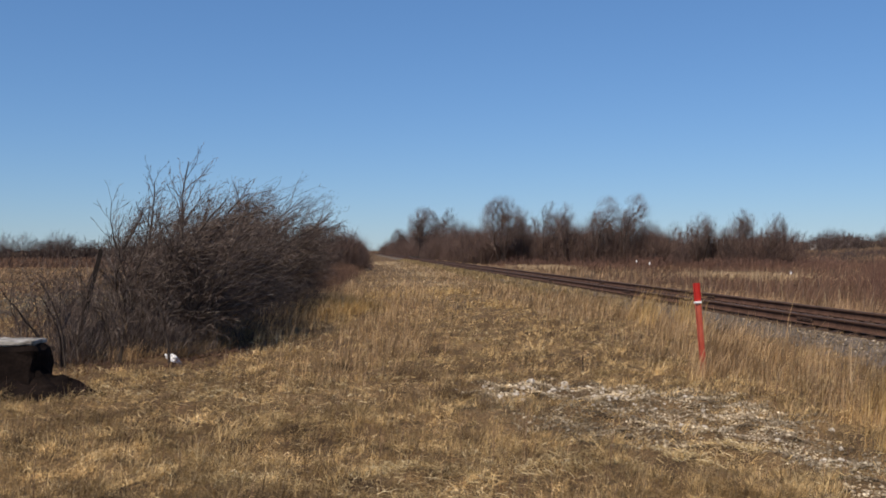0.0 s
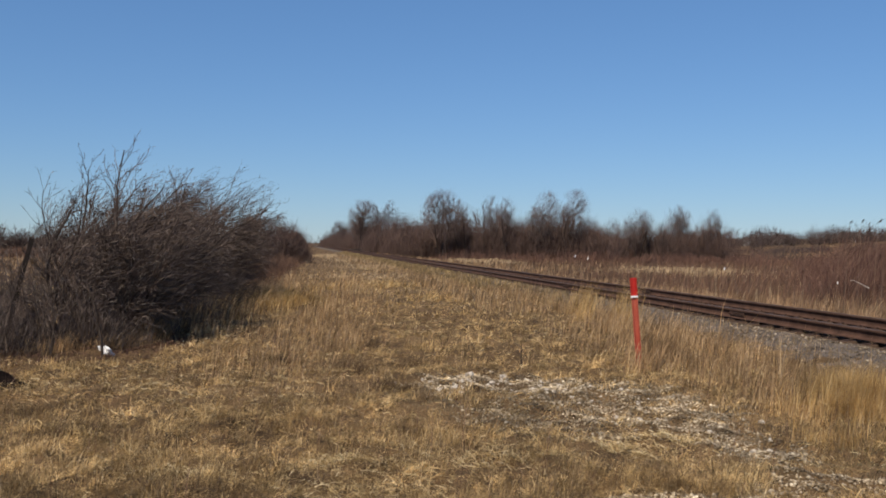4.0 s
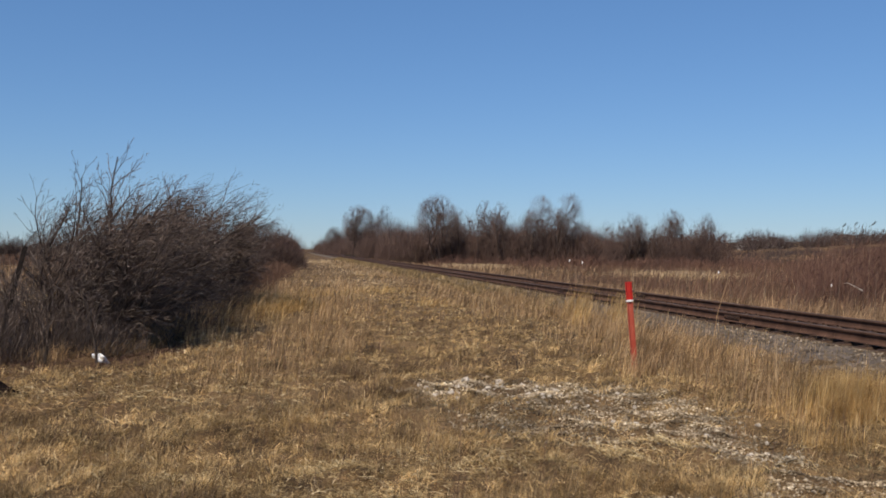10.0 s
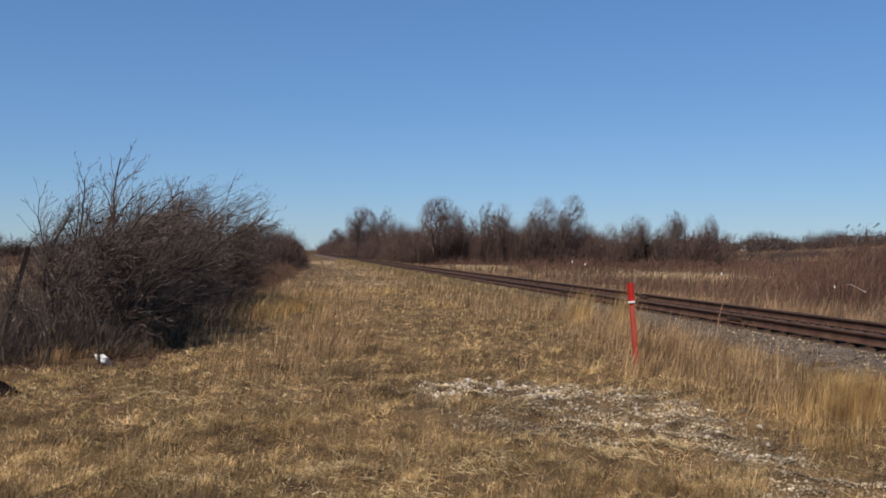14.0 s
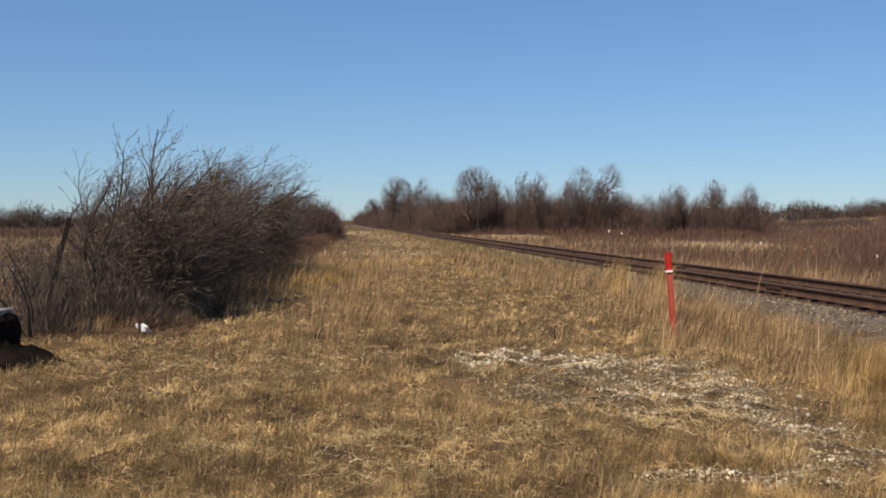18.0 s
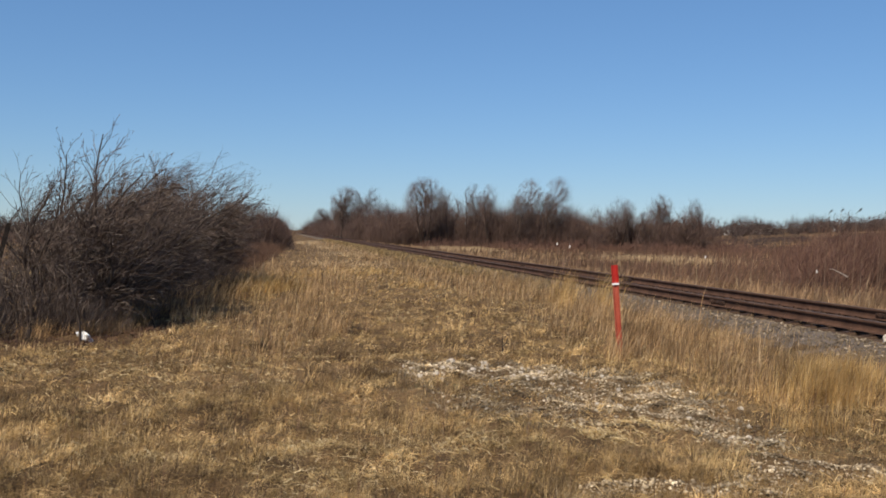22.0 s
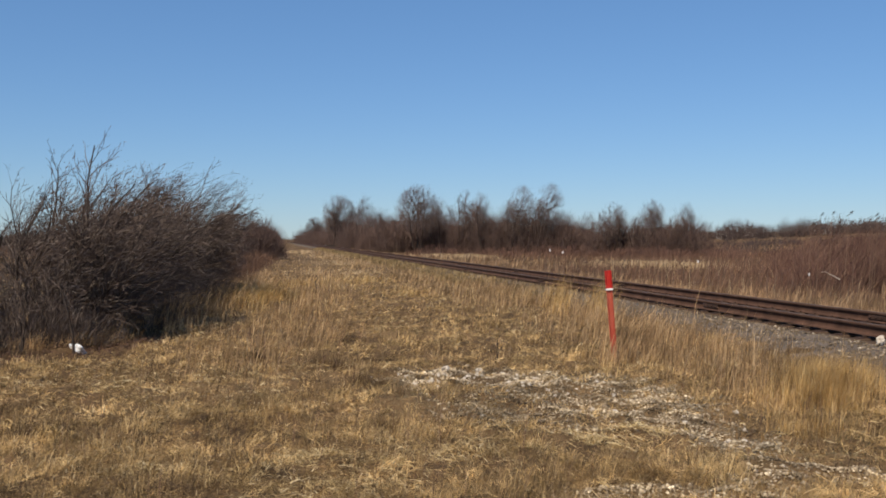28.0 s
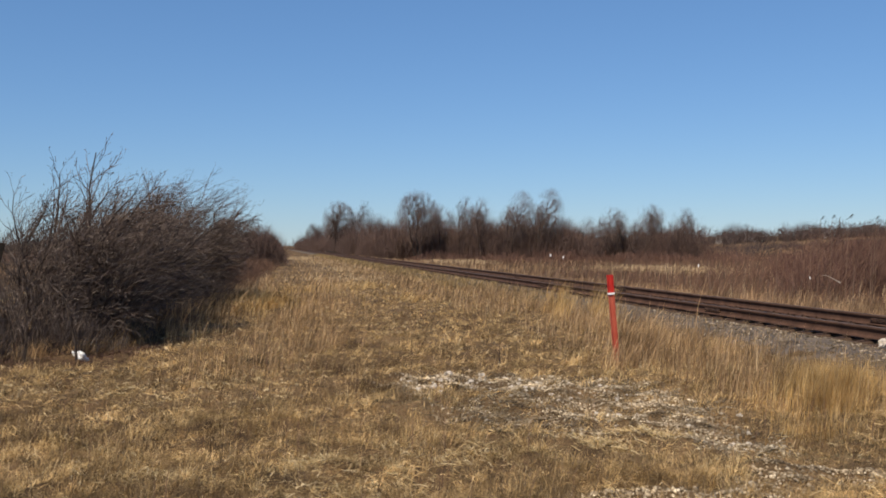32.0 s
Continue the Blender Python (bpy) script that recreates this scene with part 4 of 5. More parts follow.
def make_hedge_shrub(seed, stems, label, at, spec, fill, crown=None):
    """A leafless shrub from its stems: foot x y, lean x y, length and radius of each."""
    rng = random.Random(seed)
    out, wood = [], []
    for x, y, lx, ly, length, r in stems:
        k = len(out)
        ramify(out, rng, Vector((x, y, -0.06)), Vector((lx, ly, 1)).normalized(), length, r, 0, spec)
        wood.append([s for s in out[k:] if s[4] == 0])
    if crown:  # the wind keeps the crown to a rounded, leaning shape
        top, wide, sweep = crown
        def under(p):
            q = math.hypot(p.x - sweep * p.z, 0.8 * p.y) / wide
            return p.z < top * math.sqrt(max(0.0, 1 - q * q)) * (1.0 + 0.16 * noise.noise(p * 1.9 + Vector((seed, 0, 0)))) + rng.uniform(-0.1, 0.45) * rng.random()
        out = [s for s in out if s[4] == 0 or under(s[1])]
        wood = [w[:max(3, sum(under(s[1]) for s in w))] for w in wood]
    ob = tagged(new("shrub"), label, "shrub", "leafless shrubs in a row")
    for w in wood:
        part_mesh("stem", chain("stem", w, M_BARK, 5), ob)
    part_mesh("limbwork", tubes("limbwork", [s for s in out if s[4] == 1], M_TWIG, 3), ob, "crooked grey-brown limbs")["kind"] = "stuff"
    part_mesh("crown", tubes("crown", [s for s in out if s[4] > 1], M_TWIG, 1), ob, "dense bare grey twigs")
    if fill:
        low = [s for s in out if s[1].z < 1.9]
        part_mesh("tangle", raw("tangle", *sprays(low, fill, 0.0032, 0.15, np.random.default_rng(seed), 0.12, 0.25, 0, 0.5), M_TWIG), ob, "tangle of fine dark twigs")
    ob.matrix_basis = pose(at[0], at[1], turf(*at))
    return ob


def fan(seed, count, wide, deep, lean, tall, r):
    """Stems over an oval foot, leaning outwards and with the wind."""
    rng = random.Random(seed)
    out = []
    for _ in range(count):
        a, k = rng.uniform(0, 6.28), math.sqrt(rng.random())
        out.append((wide * k * math.cos(a), deep * k * math.sin(a), lean + 0.5 * k * math.cos(a) + rng.gauss(0, 0.15), 0.4 * k * math.sin(a), tall * rng.uniform(0.6, 1.05), r * rng.uniform(0.6, 1.2)))
    return out


def make_shrubs():
    swept = "leafless shrub with grey limbs combed over by the wind"
    # the tall open one: upright shoots on one side, two long limbs that reach over with the wind
    tall = [(0.0, 0.0, 0.02, 0.0, 3.04, 0.042), (0.05, 0.1, 0.12, 0.05, 3.42, 0.045), (0.1, -0.05, 0.2, 0.0, 3.42, 0.042), (-0.1, 0.05, 0.0, 0.1, 2.90, 0.032), (-0.15, 0.0, -0.02, -0.1, 2.61, 0.026), (0.2, 0.0, 0.3, 0.05, 3.32, 0.04), (0.0, 0.2, 0.14, 0.0, 3.13, 0.034), (0.15, 0.1, 0.06, 0.1, 2.94, 0.03)]
    make_hedge_shrub(101, tall, "tall open leafless shrub with long bare shoots", (-4.0, 16.2), dict(HEDGE, open=1.0, comb=0.15, reach=0.85, wander=0.12, pull=0.018, lift=0.02, fork=0.85, bare=(0.3, 0.15, 0.1), thin=0.0030), 0)
    make_hedge_shrub(102, fan(2, 18, 0.8, 0.7, 0.2, 2.9, 0.026), "leafless shrub of tangled twigs under taller shoots", (-3.95, 16.0), dict(HEDGE, pull=0.02), 5000, (2.75, 1.75, 0.3))
    middle = make_hedge_shrub(103, fan(3, 15, 0.8, 1.0, 0.32, 3.45, 0.032), swept, (-3.85, 18.0), dict(HEDGE, pull=0.024, lift=0.012), 4500, (2.95, 2.2, 0.3))
    wide = make_hedge_shrub(104, fan(4, 15, 0.8, 1.1, 0.38, 3.75, 0.032), swept, (-4.2, 20.8), dict(HEDGE, pull=0.026, lift=0.012), 4500, (3.1, 2.2, 0.32))
    make_hedge_shrub(105, fan(5, 14, 0.6, 0.9, 0.42, 4.3, 0.034), "wind-bent leafless shrub with a crown swept far over", (-3.6, 24.6), dict(HEDGE, pull=0.034, lift=0.010, wander=0.11, comb=0.35), 4000, (3.4, 2.3, 0.44))
    low = make_hedge_shrub(106, fan(6, 13, 0.6, 0.6, 0.06, 1.6, 0.014), "low thin leafless shrub among dry grass", (-4.8, 15.7), dict(HEDGE, pull=0.01, lift=0.03, fork=0.7), 2600)
    for ob, x, y, turn in ((wide, -4.9, 23.6, 12), (middle, -4.2, 27.3, -10), (wide, -5.6, 29.5, 8), (middle, -6.5, 34.0, -8), (low, -3.35, 16.6, 20), (low, -3.05, 19.0, -15), (low, -2.75, 21.6, 30), (low, -2.45, 24.2, 10), (low, -2.3, 26.6, -20), (low, -4.05, 14.7, 100), (low, -5.5, 16.4, 50), (low, -5.1, 17.4, 140), (low, -4.45, 15.9, 200)):
        copy_thing(ob, pose(x, y, turf(x, y), 0, 0, turn))
    # a small crooked one with bare forks before the field
    forks = [(0.0, 0.0, -0.32, 0.0, 1.6, 0.022), (0.02, 0.03, -0.12, 0.0, 1.35, 0.016), (0.05, 0.0, 0.12, 0.1, 1.2, 0.013), (-0.05, 0.05, -0.75, 0.1, 1.1, 0.012)]
    tagged(make_hedge_shrub(107, forks, "small crooked leafless bush with bare dark forks", (-4.3, 13.1), dict(HEDGE, pull=-0.012, lift=0.0, wander=0.13, fork=0.6, bare=(0.35, 0.2, 0.2), depth=2, thin=0.0042), 0))


make_shrubs()

TREE = dict(pieces=(6, 5, 4), sides=(2, 3), bare=(1, 0), ratio=0.55, along=0.95, wander=0.09, wind=WIND, pull=(0.01, 0.03, 0.04), lift=(0.05, 0.06, 0.06), thin=0.010)
POPLAR = dict(TREE, wander=0.06, ratio=0.46, along=1.25, sides=(3, 3), bare=(2, 0), lift=(0.1, 0.09, 0.07), pull=(0.0, 0.01, 0.02))


def make_tree(name, seed, tall, spec, label, twigs, stems=1, wide=0.3, sweep=0.0):
    """A bare tree whose limbs end in a rounded haze of twigs, wide (a share of its height) and leaning with the wind."""
    rng = random.Random(seed)
    out = []
    for i in range(stems):
        d = Vector((rng.gauss(0, 0.12 * stems), rng.gauss(0, 0.12 * stems), 1)).normalized()
        grow(out, rng, Vector((rng.gauss(0, 0.2 * (stems - 1)), rng.gauss(0, 0.2 * (stems - 1)), -0.2)), d, tall * rng.uniform(0.75, 0.88), tall * 0.013, 0, spec)
    top = 1.12 * tall
    def inside(p):
        h = (p.z / top - 0.60) / 0.40
        return ((p.x - sweep * p.z) / (wide * top)) ** 2 + (p.y / (wide * top)) ** 2 + h * h < 1.0 + 0.12 * noise.noise(p * 0.9)
    ob = tagged(new(name), label, "tree")
    n = spec["pieces"][0]
    wood = [s for s in out if s[4] == 0]
    for i in range(stems):
        part_mesh("trunk", chain("trunk", wood[i * n:i * n + n], M_TRUNK, 6), ob, "grey-brown trunk")
    limbs = [s for s in out if s[4] > 0 and inside(s[1])]
    tagged(part_mesh("branchwork", tubes("branchwork", limbs, M_FARTWIG, 1), ob), kind="stuff")
    g = np.random.default_rng(seed)
    v1, t1 = sprays(limbs, twigs, 0.011, 0.5, g, 0.2, 0.1 + sweep, 1, 0.5)
    # fine outer twigs of the rounded crown
    m = int(1.3 * twigs)
    q = g.normal(0, 1, (m, 3))
    q /= np.linalg.norm(q, axis=1)[:, None]
    q *= (g.uniform(0, 1, m) ** 0.42)[:, None]
    k = patches(3.1 * q[:, 0] + q[:, 1], 3.1 * q[:, 2], 1.6, seed) > 0.25 * g.uniform(0, 1, m) + 0.12
    q = q[k]
    m = len(q)
    foot = q * (wide * top, wide * top, 0.40 * top) + np.array([0, 0, 0.60 * top])
    foot[:, 0] += sweep * foot[:, 2]
    way = q * (0.7, 0.7, 0.5) + (0.1 + sweep, 0, 0.45) + g.normal(0, 0.35, (m, 3))
    way /= np.linalg.norm(way, axis=1)[:, None]
    side = np.cross(way, g.normal(0, 1, (m, 3)))
    side *= (0.5 * 0.009 * g.uniform(0.5, 1.4, m) / np.linalg.norm(side, axis=1))[:, None]
    v2 = np.stack([foot - side, foot + side, foot + way * (0.06 * top * g.uniform(0.4, 1.4, m))[:, None]], 1).reshape(-1, 3)
    part_mesh("crown", raw("crown", np.concatenate([v1, v2]), np.concatenate([t1, len(v1) + np.arange(3 * m).reshape(-1, 3)]), M_CROWN), ob, "haze of fine bare brown twigs")
    return ob


def make_woods():
    kinds = {
        "round": make_tree("bare_tree", 41, 6.9, dict(TREE, sides=(3, 3)), "round-crowned leafless tree at the wood's edge", 9000, 4, 0.32, 0.03),
        "swept": make_tree("bare_tree", 42, 6.7, dict(TREE, pull=(0.02, 0.05, 0.08)), "leafless tree with a wind-swept crown", 6000, 2, 0.23, 0.17),
        "slim": make_tree("bare_tree", 43, 6.9, POPLAR, "slim leafless tree with upright branches", 1900, 2, 0.17, 0.06),
        "small": make_tree("bare_tree", 44, 4.6, TREE, "small leafless tree in the thicket", 2000, 3, 0.28, 0.06),
    }
    for ob in kinds.values():
        tagged(ob, group="leafless trees beyond the track")
    spots = [
        ("round", 15.7, 118, 1.03, 0), ("small", 11.0, 172, 1.5, 90), ("swept", 30.6, 113, 1.06, 0), ("swept", 27.4, 114, 1.04, 20), ("slim", 21.7, 118, 0.98, 0), ("slim", 24.0, 116, 0.95, 80), ("slim", 18.8, 119, 0.92, 150), ("round", 8.6, 168, 1.12, 150),
        ("small", 29.0, 120, 1.25, 200), ("small", 12.6, 142, 1.2, 30), ("small", 19.0, 124, 1.15, 120), ("small", 36.3, 112, 0.95, 10), ("small", 38.6, 110, 0.85, 200), ("small", 34.8, 117, 1.0, 70),
        ("small", 37.4, 106, 1.12, 20), ("slim", 38.6, 105, 0.72, 100), ("slim", 41.7, 105, 0.8, 300), ("slim", 43.2, 105, 0.78, 160), ("slim", 46.1, 104, 0.74, 240), ("small", 40.2, 104, 0.9, 310), ("small", 44.6, 103, 0.85, 90),
        ("slim", 12.0, 156, 1.1, 50), ("small", 22.0, 132, 1.3, 150), ("round", 27.0, 135, 0.85, 220), ("small", 11.2, 182, 1.4, 70), ("small", 9.8, 230, 1.4, 20), ("slim", 10.5, 250, 1.1, 240), ("round", 7.5, 320, 1.1, 300),
        ("small", -6.6, 112, 0.82, 45), ("small", -8.0, 125, 0.95, 135), ("round", -10.0, 145, 0.68, 210), ("small", -7.0, 165, 1.1, 300), ("round", -13.0, 180, 0.8, 15), ("small", -6.5, 230, 1.2, 80), ("small", -3.6, 108, 0.66, 190),
    ]
    used = set()
    for kind, x, y, s, turn in spots:
        ob = kinds[kind]
        m = pose(x, y, turf(x, y), 0, 0, turn)
        if kind not in used:
            used.add(kind)
            ob.matrix_basis = m
        else:
            ob = copy_thing(ob, m)
        ob.scale = (1.13 * s, 1.13 * s, 1.13 * s)


make_woods()


def domes(cx, cy, r, tall, n, width, rng):
    """Round leafless bushes: stems from each foot that fan out, in a dome of fine crossing twigs."""
    i = np.repeat(np.arange(len(cx)), n)
    m = len(i)
    a, u, e = rng.uniform(0, 2 * np.pi, m), np.sqrt(rng.uniform(0, 1, m)), rng.uniform(0, 1, m)
    top = np.sqrt(np.clip(1 - u ** 2, 0.03, 1)) * (0.12 + 0.88 * e ** 0.7)
    px, py, pz = r[i] * u * np.cos(a), r[i] * u * np.sin(a), tall[i] * 0.85 * top
    gz = height(cx, cy)[i]
    mid = np.stack([cx[i] + px, cy[i] + py, gz + pz], 1)
    way = np.stack([0.45 * px + 0.25 * r[i], 0.45 * py, 0.85 * r[i]], 1) + rng.normal(0, 0.36, (m, 3)) * r[i][:, None]
    way /= np.linalg.norm(way, axis=1)[:, None]
    tip = mid + way * (tall[i] * rng.uniform(0.12, 0.30, m))[:, None]
    b = rng.uniform(0, np.pi, m)
    side = np.stack([np.cos(b), np.sin(b), 0.5 * rng.normal(0, 1, m)], 1) * (width * rng.uniform(0.5, 1.4, m))[:, None]
    v = np.stack([mid - side, mid + side, tip], 1).reshape(-1, 3)
    t = np.arange(3 * m).reshape(-1, 3)
    k = rng.uniform(0, 1, m) < 0.2  # these have their stems down to the foot
    foot = np.stack([cx[i] + 0.35 * px, cy[i] + 0.35 * py, gz - 0.05], 1)[k]
    w, g, sd = mid[k], np.maximum(foot, -1e9), side[k]
    v2 = np.stack([g - sd, g + sd, w + 0.6 * sd, w - 0.6 * sd], 1).reshape(-1, 3)
    q = 3 * m + 4 * np.arange(len(g))[:, None]
    t = np.concatenate([t, q + (0, 1, 2), q + (0, 2, 3)])
    return np.concatenate([v, v2]), t


def belt(name, label, pts, wide, count, r, tall, n, width, material, seed, category="thicket"):
    """A belt of bushes along a broken line."""
    rng = np.random.default_rng(seed)
    pa = np.array(pts, dtype=float)
    seg = np.hypot(*np.diff(pa, axis=0).T)
    s = rng.uniform(0, seg.sum(), count)
    cum = np.concatenate([[0], np.cumsum(seg)])
    x, y = np.interp(s, cum, pa[:, 0]) + rng.normal(0, wide, count), np.interp(s, cum, pa[:, 1]) + rng.normal(0, wide, count)
    k = np.clip(rng.lognormal(0, 0.2, count), 0.6, 1.25)
    v, t = domes(x, y, r * k, tall * k * rng.uniform(0.7, 1.2, count), n, width, rng)
    tagged(new(name, raw(name, v, t, material)), label, category, kind="stuff")


def make_belts():
    belt("far_wood_edge", "brown thicket along the far track", [(4.0, 540), (8.3, 330), (11.2, 215), (14.2, 150)], 1.4, 110, 2.0, 4.6, 330, 0.024, M_FARTWIG, 72)
    belt("far_wood", "tall brown thicket of the far wood", [(8, 420), (13, 250), (16, 160)], 3.0, 60, 2.8, 7.0, 360, 0.03, M_FARTWIG, 73)
    belt("wood_edge_thicket", "dense brown thicket under the bare trees", [(11.5, 152), (15, 126), (24, 119), (33, 114), (41, 108), (46.5, 103)], 1.5, 165, 1.9, 4.5, 850, 0.013, M_FARTWIG, 61)
    belt("wood_thicket", "tall brown thicket deep in the wood", [(15, 150), (19, 132), (25, 127), (33, 122), (37, 117)], 2.0, 90, 2.3, 5.2, 800, 0.015, M_FARTWIG, 66)
    belt("verge_thicket", "bare brown bushes along the far verge", [(-6.5, 82), (-4.6, 104), (-4.0, 130), (-4.7, 190), (-9.5, 400)], 1.2, 100, 1.6, 3.3, 420, 0.018, M_FARTWIG, 62)
    belt("verge_weeds", "grey-brown dead weeds along the far verge", [(-3.2, 26.5), (-2.5, 33), (-2.3, 45), (-2.9, 75)], 0.5, 80, 0.6, 0.8, 420, 0.007, M_DULL, 74, "weeds")
    belt("wood_edge_brush", "low red-brown brush before the wood", [(17, 108), (27, 106), (38, 100), (54, 92), (70, 90)], 3.0, 170, 1.4, 1.3, 200, 0.015, M_RED, 63)
    belt("meadow_brush", "reddish-brown leafless brush in the meadow", [(21, 31), (26, 39), (33, 52), (46, 70)], 2.4, 110, 1.3, 1.6, 650, 0.006, M_RED, 67)
    belt("tall_meadow_brush", "tall reddish-brown brush with thin bare tips", [(24, 34), (30, 43), (40, 56)], 2.2, 56, 1.5, 2.5, 900, 0.007, M_RED, 68)
    belt("field_bushes", "scattered bare bushes in the far field", [(60, 110), (90, 170), (130, 220), (190, 300), (240, 330)], 14, 150, 2.2, 2.0, 160, 0.03, M_WOODS, 69)
    belt("shrub_undergrowth", "low dark tangle of twigs under the shrubs", [(-4.9, 14.5), (-4.2, 14.0), (-3.6, 14.3), (-3.3, 17.3), (-2.9, 20.5), (-2.4, 23.8), (-2.6, 27)], 0.35, 55, 0.5, 0.75, 600, 0.0035, M_TWIG, 70, "undergrowth")
    belt("verge_bushes", "round dense brown bushes at the far verge", [(-2.9, 74), (-2.2, 76)], 0.35, 7, 1.45, 2.6, 1500, 0.012, M_FARTWIG, 75)
    belt("distant_woods", "distant leafless woods beyond the field", [(-190, 190), (-110, 200), (-75, 203), (-40, 215), (-16, 235), (-10, 300)], 3.5, 380, 2.8, 4.9, 280, 0.04, M_WOODS, 64, "woods")
    belt("distant_ridge", "distant wooded ridge beyond the meadow", [(30, 560), (70, 420), (140, 360), (260, 420), (420, 460), (620, 470)], 12, 460, 6.0, 7.5, 180, 0.09, M_WOODS, 65, "woods")


make_belts()


# ---------------------------------------------------------------- things beside the track
def make_stake():
    ob = tagged(new("marker_post"), "red plastic marker post with a white band, leaning in dry grass", "marker post")
    bm = bmesh.new()
    prof = [(-0.042, -0.012), (-0.026, 0.012), (0.026, 0.012), (0.042, -0.012), (0.032, -0.016), (0.02, 0.002), (-0.02, 0.002), (-0.032, -0.016)]
    def shell(z0, z1, grow_by):
        b = bmesh.new()
        lo = [b.verts.new((x * grow_by, y * grow_by, z0)) for x, y in prof]
        hi = [b.verts.new((x * grow_by, y * grow_by, z1)) for x, y in prof]
        for i in range(8):
            b.faces.new((lo[i], lo[(i + 1) % 8], hi[(i + 1) % 8], hi[i]))
        b.faces.new(hi), b.faces.new(lo[::-1])
        return b
    bm.free()
    part("post", shell(-0.3, 0.935, 1.0), M_FADED_RED, ob, "faded red lower shaft")
    part("sleeve", shell(0.965, 1.21, 1.1), M_RED_PAINT, ob, "bright red upper sleeve")
    part("band", box(bmesh.new(), (0.096, 0.05, 0.026), (0, 0, 0.95), bevel=0.004), M_WHITE, ob, "white reflective band")
    ob.matrix_basis = pose(4.37, 12.2, turf(4.37, 12.2), 2, -4.8, -12)


make_stake()


def lump(name, seed, size, material, parent=None, rough=0.25, cuts=2):
    bm = bmesh.new()
    bmesh.ops.create_icosphere(bm, subdivisions=cuts, radius=0.5)
    o = Vector((seed * 3.1, seed * 1.7, seed))
    for v in bm.verts:
        v.co += v.co.normalized() * (noise.noise(v.co * 2.6 + o) * rough + noise.noise(v.co * 6 + o) * rough * 0.4)
        v.co = Vector((v.co.x * size[0], v.co.y * size[1], v.co.z * size[2]))
    me = bpy.data.meshes.new(name)
    bm.to_mesh(me)
    bm.free()
    me.materials.append(material)
    return me


def make_block():
    ob = tagged(new("concrete_block"), "concrete block with a body coloured near black for shade and a pale worn cap", "concrete block")
    bm = bmesh.new()
    box(bm, (1.62, 0.40, 0.05), (0, 0.01, 0.565), bevel=0.012)
    bmesh.ops.subdivide_edges(bm, edges=bm.edges[:], cuts=9, use_grid_fill=True)
    for v in bm.verts:
        v.co += Vector((noise.noise(v.co * 5), noise.noise(v.co * 5 + Vector((9, 0, 0))), 0.8 * noise.noise(v.co * 6 + Vector((0, 7, 0))) + 0.5 * noise.noise(v.co * 19))) * 0.028
    part("cap", bm, M_CONCRETE, ob, "pale worn concrete cap")
    bm = bmesh.new()
    box(bm, (1.72, 0.48, 0.74), (0, 0, 0.165), bevel=0.05)
    bmesh.ops.subdivide_edges(bm, edges=bm.edges[:], cuts=7, use_grid_fill=True)
    for v in bm.verts:
        v.co += Vector((noise.noise(v.co * 4), noise.noise(v.co * 4 + Vector((9, 0, 0))), noise.noise(v.co * 5 + Vector((0, 7, 0))))) * 0.045 + Vector((noise.noise(v.co * 11), noise.noise(v.co * 12), 0)) * 0.03
    # the body's shade is put into its colour
    part("body", bm, M_BLOCK_SHADE, ob, "rough body coloured near black for shade")
    ob.matrix_basis = pose(-4.70, 11.05, 0.04, 0, 0, -4)
    # low mound, its near-black colour standing in for the block's shadow
    bm = bmesh.new()
    rings = []
    for k in range(1, 18):
        ring = []
        for a in range(48):
            w = 2 * math.pi * a / 48
            q = Vector((math.cos(w), math.sin(w), 0)) * (k / 17)
            wob = 1 + 0.25 * noise.noise(q * 2.3 + Vector((3, 1, 0))) + 0.08 * noise.noise(q * 9)
            z = 0.50 * (1 - k / 17) ** 1.6 + (0.11 * noise.noise(q * 5.5) + 0.05 * noise.noise(q * 15)) * (1.1 - k / 17)
            ring.append(bm.verts.new((q.x * 1.15 * wob, q.y * 0.5 * wob, z - (0.07 if k == 17 else 0))))
        rings.append(ring)
    for r0, r1 in zip(rings, rings[1:]):
        for a in range(48):
            bm.faces.new((r0[a], r1[a], r1[(a + 1) % 48], r0[(a + 1) % 48]))
    bm.faces.new(rings[0])
    me = bpy.data.meshes.new("shade_mound")
    bm.to_mesh(me)
    bm.free()
    me.materials.append(M_BLOCK_SHADE)
    m = new("shade_mound", me)
    tagged(m, "low mound coloured near black for the shade beside the block", "earth mound")
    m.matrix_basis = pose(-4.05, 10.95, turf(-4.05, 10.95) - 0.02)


make_block()


def make_small_things():
    bag = new("litter_bag", lump("litter_bag", 8, (0.17, 0.12, 0.10), M_BAG, None, 0.55, 4))
    tagged(bag, "crumpled white plastic bag caught at the shrub's foot", "litter")
    bag.matrix_basis = pose(-2.98, 13.78, turf(-2.98, 13.78) + 0.09, 0, 28, 15)
    rod = tagged(new("fence_post"), "leaning rusted steel fence post among the twigs", "fence post")
    bm = bmesh.new()
    box(bm, (0.065, 0.008, 1.75), (0, 0, 0.8))
    box(bm, (0.006, 0.045, 1.75), (0, 0.022, 0.8))
    part("bar", bm, M_BLACKSTEEL, rod)
    rod.matrix_basis = pose(-4.53, 14.2, turf(-4.53, 14.2), 2, 13.6, 12)
    rock = new("white_rock", lump("white_rock", 4, (0.13, 0.11, 0.14), M_ROCK, None, 0.32, 3))
    tagged(rock, "pale limestone rock lying on the tie ends", "rock")
    rock.matrix_basis = pose(8.06, 11.74, 0.235, 10, 0, 40)


make_small_things()


